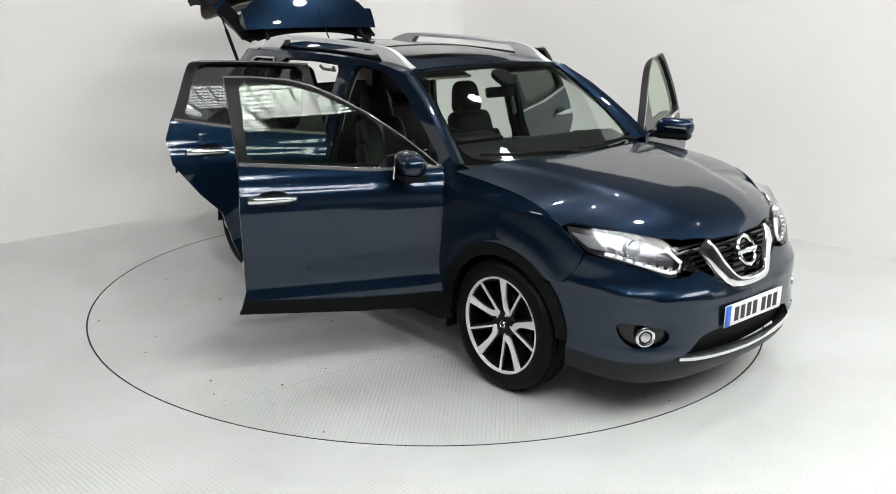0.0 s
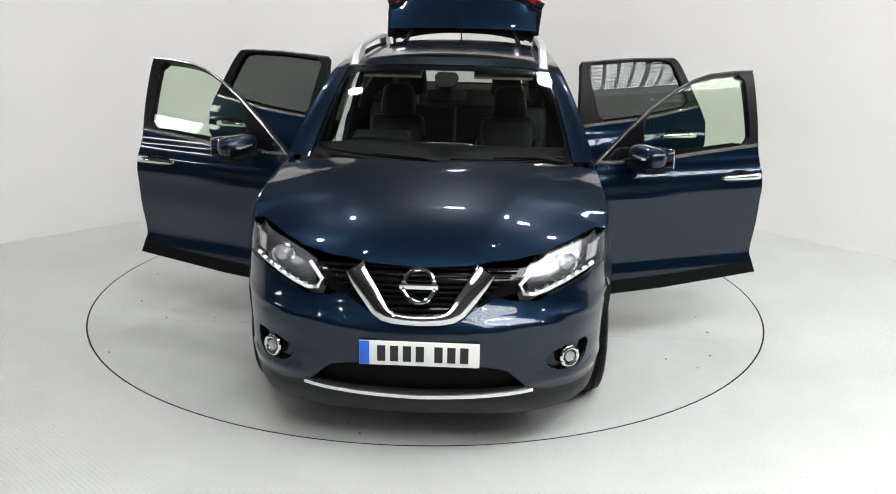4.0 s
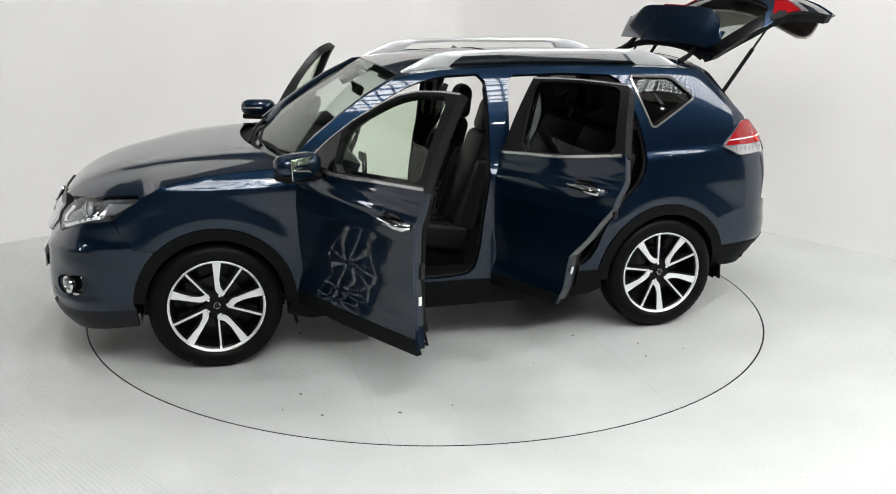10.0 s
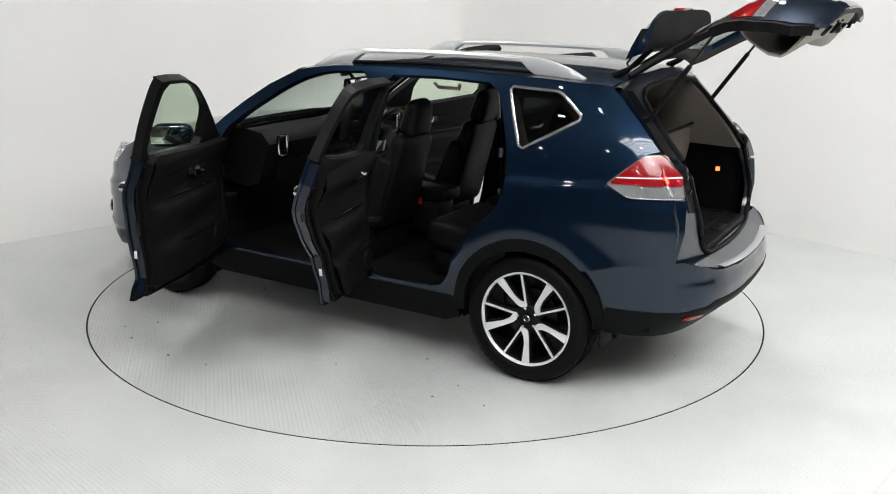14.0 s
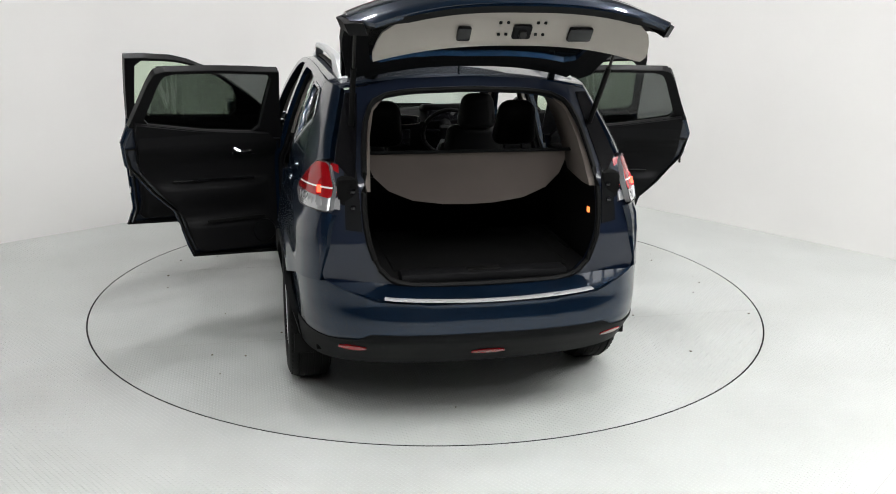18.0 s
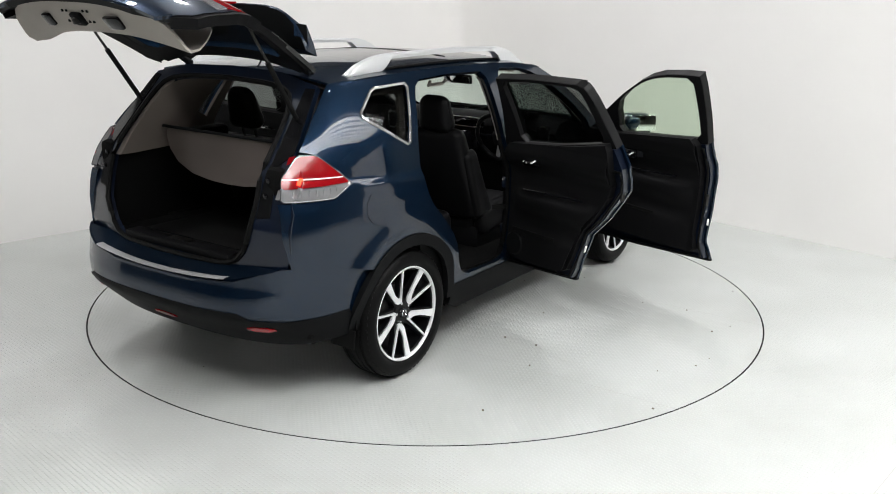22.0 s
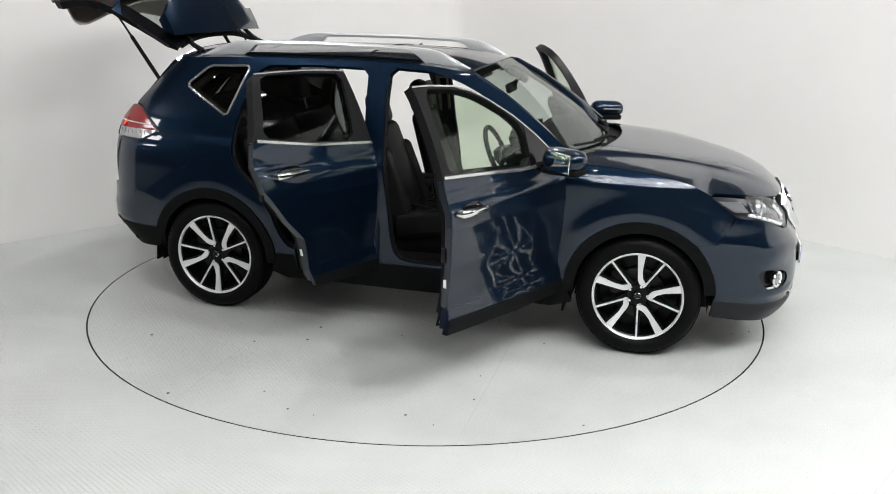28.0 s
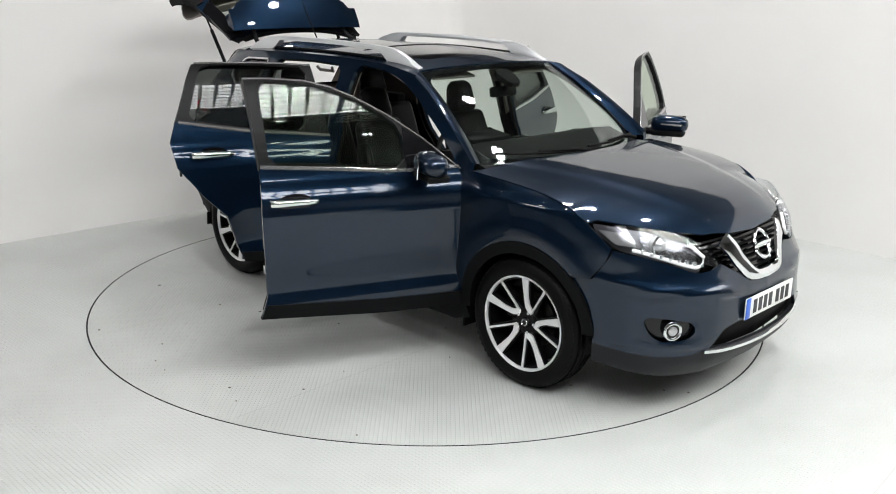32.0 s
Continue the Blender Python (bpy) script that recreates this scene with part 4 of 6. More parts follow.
def windscreen():
    ws = part("windscreen", shell([(a * 0.999, b) for a, b in cut_up([(-1, 0.0), (1, 0.0), (1, 1), (-1, 1)], 0.2)], glass_front, 0.005, AHEAD, step=0.1), WINDGLASS, CAR, "clear windscreen")
    ws.visible_shadow = False
    rim = [(-1, 0), (1, 0), (1, 1), (-1, 1)]
    inn = smooth_loop([(-0.962, 0.055), (0.962, 0.055), (0.962, 0.945), (-0.962, 0.945)], 2, r=0.08)
    part("black_border", shell(rim, glass_front, 0.004, AHEAD, holes=(inn,), step=0.08, sink=0.006), GLOSSBLACK, ws)
    part("sensor_cover", shell(smooth_loop([(-0.12, 0.93), (0.12, 0.93), (0.09, 0.76), (-0.09, 0.76)], 1), glass_front, 0.03, AHEAD, step=0.08, sink=0.012), TRIM, ws)
    # painted pillars between the glass and the sides
    line = [(0.93, 1.125), (0.80, 1.258), (0.66, 1.361), (0.50, 1.466), (0.33, 1.550)]
    for s in (1, -1):
        vs, fs = [], []
        n = 16
        for i in range(n + 1):
            t = i / n * 4
            k = min(int(t), 3)
            x = line[k][0] + (line[k + 1][0] - line[k][0]) * (t - k)
            z = line[k][1] + (line[k + 1][1] - line[k][1]) * (t - k)
            a = glass_front(s * 0.985, i / n) + Vector((0.004, 0, 0.004))
            b = side(x, z, s)
            for f, lift in ((0.0, 0.0), (0.3, 0.011), (0.65, 0.013), (1.0, 0.0)):
                vs.append(a.lerp(b, f) + Vector((0.5, 0.3 * s, 0.8)) * lift)
        for i in range(n):
            for k in range(3):
                fs.append((i * 4 + k, i * 4 + k + 1, i * 4 + 5 + k, i * 4 + 4 + k))
        part("windscreen_pillar", bm_of((vs, fs)), PAINT, CAR)
    m = part("rear_view_mirror", rbox((0.03, 0.24, 0.065), (0.40, 0, 1.43), 0.014, (0, -12, 0)), TRIM, CAR)
    part("mirror_glass", rbox((0.004, 0.22, 0.05), (0.384, 0, 1.427), 0.001, (0, -12, 0)), MIRROR, m)
    part("mirror_stalk", tube([(0.41, 0, 1.44), (0.45, 0, 1.50)], 0.012, 8), TRIM, m)
    for y0, y1, b in ((0.10, -0.62, 0.06), (0.66, 0.06, 0.055)):
        pts = []
        for i in range(9):
            t = i / 8
            a = (y0 + (y1 - y0) * t) / 0.72
            pts.append(glass_front(a, b - 0.02 + 0.03 * t) + Vector((0.02, 0, 0.02)))
        w = part("wiper", tube(pts, 0.008, 6), SEAL, CAR, "black wiper blade")
        part("wiper_arm", tube([pts[0] + Vector((0.04, 0, -0.02)), pts[2] + Vector((0.012, 0, 0.012)), pts[5] + Vector((0, 0, 0.01))], [0.012, 0.010, 0.007], 8), SEAL, w)


# ---- wheels ----
def wheel(x, s):
    at = (x, s * 0.79, 0.358)
    w = new("wheel")
    w.parent = CAR
    w.location = at
    w["label"] = "black and silver five-spoke alloy wheel"
    if s < 0:
        w.rotation_euler = (0, 0, math.pi)
    # built looking along +y
    prof = [(0.258, 0.085), (0.272, 0.102), (0.300, 0.110), (0.330, 0.100), (0.348, 0.082), (0.356, 0.05), (0.358, 0.0), (0.356, -0.06), (0.345, -0.095), (0.31, -0.112), (0.262, -0.108), (0.255, -0.09)]
    t = part("tyre", lathe(prof, "y", 72), RUBBER, w)
    for yy in (-0.055, -0.018, 0.018, 0.055):
        part("tread_groove", lathe([(0.3595, yy - 0.005), (0.352, yy), (0.3595, yy + 0.005)], "y", 48), SEAL, t)
    blocks = bmesh.new()
    for k in range(60):
        a = 2 * math.pi * k / 60
        for sy in (1, -1):
            b = rbox((0.016, 0.030, 0.014), (0, 0, 0), 0.0)
            bmesh.ops.transform(b, matrix=Matrix.Rotation(a, 4, "Y") @ Matrix.Translation((0, sy * 0.077, 0.3405)) @ Matrix.Rotation(radians(-22 * sy), 4, "X"), verts=b.verts)
            me = bpy.data.meshes.new("t")
            b.to_mesh(me)
            b.free()
            blocks.from_mesh(me)
            bpy.data.meshes.remove(me)
    tagged(part("shoulder_tread", blocks, RUBBER, t, smooth=0), kind="stuff")
    part("rim_barrel", lathe([(0.258, 0.088), (0.240, 0.075), (0.233, 0.02), (0.225, -0.08)], "y", 64), WHEELBLACK, w)
    part("rim_lip", lathe([(0.261, 0.082), (0.262, 0.095), (0.257, 0.097), (0.250, 0.091), (0.247, 0.075)], "y", 72), ALLOY, w)
    part("brake_disc", lathe([(0.0, 0.0), (0.15, 0.0), (0.15, -0.02)], "y", 40), STEEL, w)
    part("wheel_back", lathe([(0.0, -0.03), (0.236, -0.03)], "y", 40), WHEELBLACK, w)
    part("caliper", rbox((0.09, 0.06, 0.15), (0.12, -0.0, 0.06), 0.015), STEEL, w)

    def blade(a, prof_, y0, y1, name, material):
        """prof_: (radius, left edge, right edge) stations of a flat spoke about angle a."""
        ca, sa = math.cos(a), math.sin(a)
        vs, fs = [], []
        for r, l, rr in prof_:
            yy = y0 + (y1 - y0) * (r - 0.05) / 0.19
            for off, dy in ((l, 0), (rr, 0), (rr, -0.03), (l, -0.03)):
                vs.append((-(r * ca - off * sa), yy + dy, r * sa + off * ca))
        n = len(prof_)
        for i in range(n - 1):
            for k in range(4):
                fs.append((i * 4 + k, i * 4 + (k + 1) % 4, i * 4 + 4 + (k + 1) % 4, i * 4 + 4 + k))
        fs += [(0, 1, 2, 3), tuple((n - 1) * 4 + k for k in (3, 2, 1, 0))]
        return part(name, bm_of(([(x * 1.045, y, z * 1.045) for x, y, z in vs], fs)), material, w)

    for k in range(5):
        a = radians((88 if x > 0 else 57) + 72 * k)
        # wide bright blade whose foot sweeps to the thin one beside it
        wide = [(r, r * math.tan(radians(l)), r * math.tan(radians(q))) for r, l, q in ((0.056, -36, -14), (0.066, -33, -3), (0.082, -20, 4), (0.10, -11, 5), (0.14, -5.4, 5), (0.19, -5, 5), (0.238, -5.2, 5.2))]
        blade(a, wide, 0.060, 0.091, "wide_spoke", ALLOY)
        blade(a + radians(-31), [(0.054, -0.002, 0.008), (0.10, -0.004, 0.005), (0.18, -0.006, 0.004), (0.238, -0.008, 0.003)], 0.0595, 0.0905, "thin_spoke", ALLOY)
        blade(a, [(0.03, -0.035, 0.035), (0.07, -0.040, 0.014), (0.12, -0.022, 0.018), (0.238, -0.030, 0.030)], 0.048, 0.084, "spoke_body", WHEELBLACK)
        blade(a + radians(-31), [(0.04, -0.03, 0.03), (0.12, -0.014, 0.014), (0.238, -0.013, 0.013)], 0.048, 0.083, "spoke_body", WHEELBLACK)
        b = radians((88 if x > 0 else 57) + 72 * k + 20)
        part("wheel_nut", lathe([(0.0, 0.066), (0.008, 0.066), (0.009, 0.05)], "y", 10, (0.056 * math.cos(b), 0, 0.056 * math.sin(b))), CHROME, w)
    part("hub_face", lathe([(0.0, 0.060), (0.062, 0.058), (0.075, 0.045), (0.080, 0.0)], "y", 32), WHEELBLACK, w)
    cap = part("hub_cap", lathe([(0.0, 0.072), (0.024, 0.070), (0.029, 0.060)], "y", 24), GLOSSBLACK, w)
    part("cap_ring", lathe([(0.014, 0.0725), (0.016, 0.0755), (0.019, 0.0720)], "y", 24), CHROME, cap)
    return w


# ---- doors ----
HF, HR = (0.872, 0.86), (-0.262, 0.86)
FRONT_DOOR = [(0.868, 0.36), (0.868, 1.06), (0.85, 1.125), (0.74, 1.118), (0.52, 1.12), (0.16, 1.148), (-0.222, 1.178), (-0.232, 0.95), (-0.222, 0.70), (-0.215, 0.52), (-0.250, 0.415), (0.4, 0.37)]
FRONT_TOP = [(0.86, 1.12), (0.654, 1.288), (0.475, 1.411), (0.296, 1.509), (0.176, 1.559), (0.055, 1.589), (-0.126, 1.604), (-0.256, 1.606), (-0.222, 1.17), (0.16, 1.14), (0.52, 1.113)]
FRONT_GLASS = [(0.55, 1.142), (0.54, 1.335), (0.447, 1.414), (0.287, 1.499), (0.17, 1.545), (0.045, 1.575), (-0.188, 1.589), (-0.172, 1.192), (0.16, 1.165)]
REAR_DOOR = [(-0.262, 0.385), (-0.255, 0.50), (-0.258, 0.75), (-0.265, 1.152), (-0.44, 1.170), (-0.75, 1.202), (-0.89, 1.224), (-1.20, 1.278), (-1.24, 1.165), (-1.215, 1.02), (-1.068, 0.834), (-0.945, 0.713), (-0.88, 0.50), (-0.85, 0.425)]
REAR_TOP = [(-0.268, 1.145), (-0.335, 1.580), (-0.70, 1.603), (-1.05, 1.606), (-1.085, 1.56), (-1.155, 1.38), (-1.20, 1.272), (-0.89, 1.216), (-0.75, 1.194), (-0.44, 1.162)]
REAR_GLASS = [(-0.425, 1.190), (-0.368, 1.563), (-0.70, 1.586), (-1.00, 1.589), (-1.035, 1.54), (-1.09, 1.38), (-1.125, 1.285), (-0.89, 1.243), (-0.75, 1.220)]


def door(s, rear):
    ol, top, gl = (REAR_DOOR, REAR_TOP, REAR_GLASS) if rear else (FRONT_DOOR, FRONT_TOP, FRONT_GLASS)
    hx, hy = HR if rear else HF
    o = (hx, s * hy, 0)

    def crease(x, z):
        # a waist line and a hollow low on the skin
        waist = 0.003 * math.exp(-((z - (1.085 + 0.02 * (0.9 - x))) / 0.012) ** 2)
        fold = 0.007 * math.exp(-abs(z - 0.925 - 0.02 * (0.3 - x)) / 0.05)
        flare = 0.016 / (1 + math.exp((z - 0.505) / 0.014)) - 0.014 * math.exp(-((z - 0.56) / 0.12) ** 2)
        return waist + fold + flare

    skin = lambda x, z: side(x, z, s) + Vector((0, s * (0.004 + crease(x, z)), 0))
    plain = lambda x, z: side(x, z, s) + Vector((0, s * 0.004, 0))
    name = "rear_door" if rear else "front_door"
    d = part(name, shell(ol, skin, 0.014, out_y(s), step=0.024), PAINT, CAR, "open dark blue %s door" % ("rear" if rear else "front"), o)
    d.location = o
    d.rotation_euler = (0, 0, radians((-71.5 if rear else -68) * s))
    fx0, fz0 = sum(p[0] for p in ol) / len(ol), sum(p[1] for p in ol) / len(ol)
    part("door_frame", shell([(fx0 + (x - fx0) * 0.968, fz0 + (z - fz0) * 0.968) for x, z in ol], skin, 0.042, out_y(s), step=0.06, sink=0.015), SHADEDPAINT, d, "", o)
    part("window_frame", shell(smooth_loop(top, 1, hold=(0, 1) + tuple(range(6, 11))), plain, 0.045, out_y(s), holes=(smooth_loop(gl, 1),), step=0.03), FRAMEBLACK, d, "satin black window frame", o)
    part("frame_lining", shell(smooth_loop(top, 1, hold=(0, 1) + tuple(range(6, 11))), plain, 0.006, out_y(s), holes=(smooth_loop(gl, 1),), step=0.05, sink=0.046), TRIM, d, "", o)
    g = part("window_glass", shell(smooth_loop(gl, 1), lambda x, z: pane(x, z, s), 0.004, out_y(s), step=0.04, sink=0.012), TINTGLASS if rear else DOORGLASS, d, "dark privacy glass" if rear else "green-tinted clear glass", o)
    g.visible_shadow = False
    # chrome along the belt and the top of the frame
    x0, x1 = (-1.18, -0.27) if rear else (-0.22, 0.85)
    zb = curve([-1.185, -0.89, -0.75, -0.44, -0.265], [1.276, 1.226, 1.204, 1.174, 1.156]) if rear else curve([-0.225, 0.16, 0.52, 0.74, 0.86], [1.184, 1.154, 1.127, 1.124, 1.130])
    part("chrome_belt", sweep_strip([plain(x0 + (x1 - x0) * i / 20, zb(x0 + (x1 - x0) * i / 20)) for i in range(21)], 0.022, 0.008, out_y(s)), BRIGHT, d, "", o)
    ends = [(-0.335, 1.576), (-0.52, 1.592), (-0.70, 1.600), (-0.88, 1.603), (-1.045, 1.603)] if rear else FRONT_TOP[0:8]
    tl = []
    for a, b in zip(ends, ends[1:]):
        n = max(1, int(math.dist(a, b) / 0.03))
        tl += [(a[0] + (b[0] - a[0]) * k / n, a[1] + (b[1] - a[1]) * k / n - 0.004) for k in range(n)]
    tl.append((ends[-1][0], ends[-1][1] - 0.004))
    part("chrome_top", sweep_strip([plain(x, z) for x, z in tl], 0.011, 0.005, out_y(s)), BRIGHT, d, "", o)
    # lower cladding
    if rear:
        cl = [(-0.258, 0.445), (-0.862, 0.475), (-0.845, 0.415), (-0.262, 0.375)]
    else:
        cl = [(0.868, 0.43), (0.868, 0.35), (0.4, 0.362), (-0.254, 0.408), (-0.222, 0.478), (0.4, 0.44)]
    part("lower_cladding", shell(cl, lambda x, z: skin(x, z) + Vector((0, s * 0.006, 0)), 0.03, out_y(s), step=0.05), PLASTIC, d, "matt black lower door cladding", o)
    # outer handle over a flat black disc, the painted-in shade of its cup
    hxp, hzp = (-1.0, 1.088) if rear else (-0.062, 1.012)
    c = skin(hxp, hzp)
    hp = [c + Vector((dx, s * dy, dz)) for dx, dy, dz in ((0.118, 0.002, -0.004), (0.108, 0.022, -0.001), (0.06, 0.040, 0.003), (-0.04, 0.042, 0.004), (-0.085, 0.038, 0.004), (-0.118, 0.026, 0.002), (-0.124, 0.002, 0.0))]
    h = part("handle", tube(hp, [0.009, 0.013, 0.015, 0.018, 0.021, 0.021, 0.017], 12, flat=1.05), CHROME, d, "chrome pull handle", o)
    cup = lathe([(0.0, 0.003), (0.045, 0.0032), (0.058, 0.001)], "y", 20)
    cb = bm_of(cup)
    for v in cb.verts:
        v.co = Vector((v.co.x * 1.7 + c.x, s * v.co.y + c.y, v.co.z * 0.9 + c.z - 0.012))
    part("handle_cup_shade", cb, GLOSSBLACK, d, "", o)
    # trim on the inner face
    inner = lambda dpt: (lambda x, z: side(x, min(z, 1.10), s) + Vector((0, -s * dpt, 0)))
    cx, cz = sum(p[0] for p in ol) / len(ol), sum(p[1] for p in ol) / len(ol)
    tr = [(cx + (x - cx) * (0.87 if rear else 0.90), max(cz + (z - cz) * 0.90, 0.46)) for x, z in ol]
    tr = [(x, zb(x) + 0.012 if z > 1.03 else z) for x, z in tr]
    t = part("inner_trim", shell(smooth_loop(tr, 1), lambda x, z: side(x, z, s) + Vector((0, -s * 0.055, 0)), 0.045, lambda p: Vector((0, s, 0)), step=0.06), TRIM, d, "black inner door trim", o)
    ax = -0.72 if rear else 0.30
    L = 0.55 if rear else 0.70
    half = 0.36 if rear else 0.44

    def padded(x, z):
        """The moulded face: a full waist, a scooped handle field, an armrest shelf and a swelling pocket."""
        k = max(0.0, 1 - ((x - ax) / half) ** 4)
        ease = lambda v: 1 / (1 + math.exp(-v))
        waist = 0.022 * ease((z - 0.975 - (0.07 if rear else 0.0)) / 0.012)
        shelf = 0.046 * ease((z - 0.77) / 0.022) * ease((0.885 - z) / 0.010) * k
        pocket = 0.034 * ease((0.655 - z) / 0.014) * k
        return side(x, min(z, 1.12), s) + Vector((0, -s * (0.100 + waist + shelf + pocket), max(z - 1.12, 0)))

    body = [(x, z) for x, z in smooth_loop([(cx + (x - cx) * 0.985, cz + (z - cz) * 0.985) for x, z in tr], 1)]
    part("moulded_panel", shell(body, padded, 0.006, lambda p: Vector((0, -s, 0)), step=0.022), TRIM, d, "", o)
    pk = -0.60 if rear else 0.36
    part("speaker_grille", lathe([(0.0, -0.004 * s), (0.066, -0.006 * s), (0.074, 0.004 * s), (0.074, 0.02 * s)], "y", 28, (-0.42 if rear else 0.64, s * 0.765, 0.56)), PLASTIC, d, "", o)
    part("pocket_slot", rbox((0.36 if rear else 0.44, 0.010, 0.018), (pk, s * 0.752, 0.662), 0.004), SEAL, d, "", o)
    ix, iz = (-0.547, 1.085) if rear else (0.404, 1.01)
    part("handle_bowl", rbox((0.13, 0.02, 0.062), (ix, s * 0.768, iz), 0.009), GLOSSBLACK, d, "", o)
    part("handle_bezel", rbox((0.20, 0.006, 0.050), (ix - 0.012, s * 0.776, iz + 0.002), 0.002, (0, 6, 0)), SKIRT, d, "", o)
    part("inner_handle", tube([(ix + 0.05, s * 0.752, iz - 0.006), (ix + 0.01, s * 0.738, iz - 0.010), (ix - 0.03, s * 0.738, iz), (ix - 0.055, s * 0.752, iz + 0.018)], [0.008, 0.013, 0.012, 0.007], 8), CHROME, d, "chrome inner handle", o)
    part("trim_strip", rbox((L * 0.9, 0.006, 0.012), (ax, s * 0.776, 0.915), 0.002, (0, 2, 0)), GLOSSBLACK, d, "", o)
    part("weather_strip", tube([side(x, z, s) - Vector((0, s * 0.062, 0)) for x, z in cut_up([(fx0 + (x - fx0) * 0.95, fz0 + (min(z, 1.14) - fz0) * 0.95) for x, z in ol], 0.05)], 0.008, 6, closed=True), SEAL, d, "", o)
    # latch on the free edge and check strap at the hinge
    fx = -1.20 if rear else -0.20
    fz = 1.0 if rear else 0.80
    part("latch", rbox((0.012, 0.026, 0.075), (fx + (0.01 if rear else -0.012), s * 0.85, fz), 0.003), STEEL, d, "", o)
    part("door_sticker", rbox((0.004, 0.016, 0.042), ((-0.922 if rear else -0.2225), s * 0.868, 0.625 if rear else 0.66), 0.001, (0, -16 if rear else 0, 0)), PAPER, d, "", o)
    for z in (0.60, 0.90):
        part("hinge", rbox((0.06, 0.035, 0.07), (hx + 0.012, s * 0.835, z), 0.006), SHADEDPAINT, d, "", o)
    part("check_strap", rbox((0.16, 0.012, 0.03), (hx + 0.0, s * 0.815, 0.75), 0.003, (0, 0, -60 * s)), SEAL, d, "", o)
    if not rear:
        # mirror at the front corner of the window
        part("mirror_sail", shell([(0.85, 1.128), (0.74, 1.122), (0.55, 1.125), (0.545, 1.345), (0.654, 1.272)], plain, 0.03, out_y(s), step=0.05, sink=-0.004), GLOSSBLACK, d, "", o)
        m = rbox((0.15, 0.25, 0.15), (0, 0, 0), 0.062, seg=4)
        for v in m.verts:
            v.co.x *= 1.0 - 0.25 * (v.co.y + 0.12) / 0.25 * (1 if v.co.x > 0 else 0)
            v.co.z *= 1.0 - 0.12 * (v.co.y + 0.12) / 0.25
        for v in m.verts:
            v.co = Vector((v.co.x + 0.63, s * (v.co.y + 1.02), v.co.z * 0.85 + 1.178))
        bmesh.ops.recalc_face_normals(m, faces=m.faces[:])
        part("mirror_housing", m, PAINT, d, "dark blue door mirror housing", o)
        part("mirror_lower", rbox((0.13, 0.22, 0.04), (0.63, s * 1.015, 1.118), 0.016), PLASTIC, d, "", o)
        part("mirror_arm", rbox((0.09, 0.12, 0.045), (0.64, s * 0.89, 1.125), 0.014), GLOSSBLACK, d, "", o)
        part("mirror_glass", rbox((0.006, 0.19, 0.105), (0.549, s * 1.02, 1.175), 0.002, (0, 4, 20 * s)), MIRROR, d, "", o)
        part("mirror_repeater", rbox((0.03, 0.14, 0.012), (0.695, s * 1.04, 1.182), 0.004, (0, 0, -8 * s)), CLEARLENS, d, "", o)
    return d


# ---- tail ----
HT = (-1.66, 0, 1.60)


def tail_light(s):
    def lamp(x, z):
        return side(x, z, s)

    ol = [(-1.86, 1.080), (-1.735, 1.138), (-1.90, 1.285), (-1.98, 1.285), (-2.075, 1.19), (-2.11, 1.085)]
    tl = part("tail_light", shell(smooth_loop(ol, 1, r=0.012), lambda x, z: lamp(x, z) + Vector((0, s * 0.01, 0)), 0.025, out_y(s), step=0.03), CLEARLENS, CAR, "angular red and clear tail light")
    red = [(-1.752, 1.143), (-1.90, 1.282), (-1.98, 1.282), (-2.075, 1.19), (-2.094, 1.143)]
    part("red_lens", shell(smooth_loop(red, 1, r=0.012), lambda x, z: lamp(x, z) + Vector((0, s * 0.016, 0)), 0.02, out_y(s), step=0.03), REDLENS, tl, "red upper lens")
    part("white_line", shell([(-1.785, 1.170), (-1.79, 1.176), (-2.075, 1.190), (-2.078, 1.183)], lambda x, z: lamp(x, z) + Vector((0, s * 0.0185, 0)), 0.006, out_y(s), step=0.03), PLATEWHITE, tl)
    ring = [lamp(x, z) + Vector((0, s * 0.0125, 0)) for x, z in cut_up(smooth_loop(ol, 1, r=0.012), 0.03)]
    part("lamp_outline", tube(ring, 0.0025, 6, closed=True), LAMPGREY, tl)
    for k in range(7):
        p = lamp(-1.84 - 0.036 * k, 1.112)
        part("lens_rib", rbox((0.004, 0.006, 0.042), tuple(p + Vector((0, s * 0.011, 0))), 0.001), CLEARLENS, tl)
    # the face that shows towards the tail beside the tailgate opening
    rear = lambda y, z: Vector((-2.110 + (z - 1.1) * 0.60 + (abs(y) - 0.6) * 0.35, s * y, z))
    face = part("tail_lens", shell([(0.768, 1.15), (0.766, 1.10), (0.668, 1.09), (0.664, 1.15)], rear, 0.02, ASTERN, step=0.03), CLEARLENS, tl)
    part("red_tail_lens", shell([(0.768, 1.15), (0.757, 1.20), (0.692, 1.283), (0.662, 1.275), (0.664, 1.15)], lambda y, z: rear(y, z) - Vector((0.004, 0, 0)), 0.02, ASTERN, step=0.03), REDLENS, tl)
    part("lit_bar", shell([(0.764, 1.160), (0.762, 1.190), (0.668, 1.190), (0.668, 1.160)], lambda y, z: rear(y, z) - Vector((0.007, 0, 0)), 0.01, ASTERN, step=0.03), GLOWRED, tl, "lit red tail lamp bar")


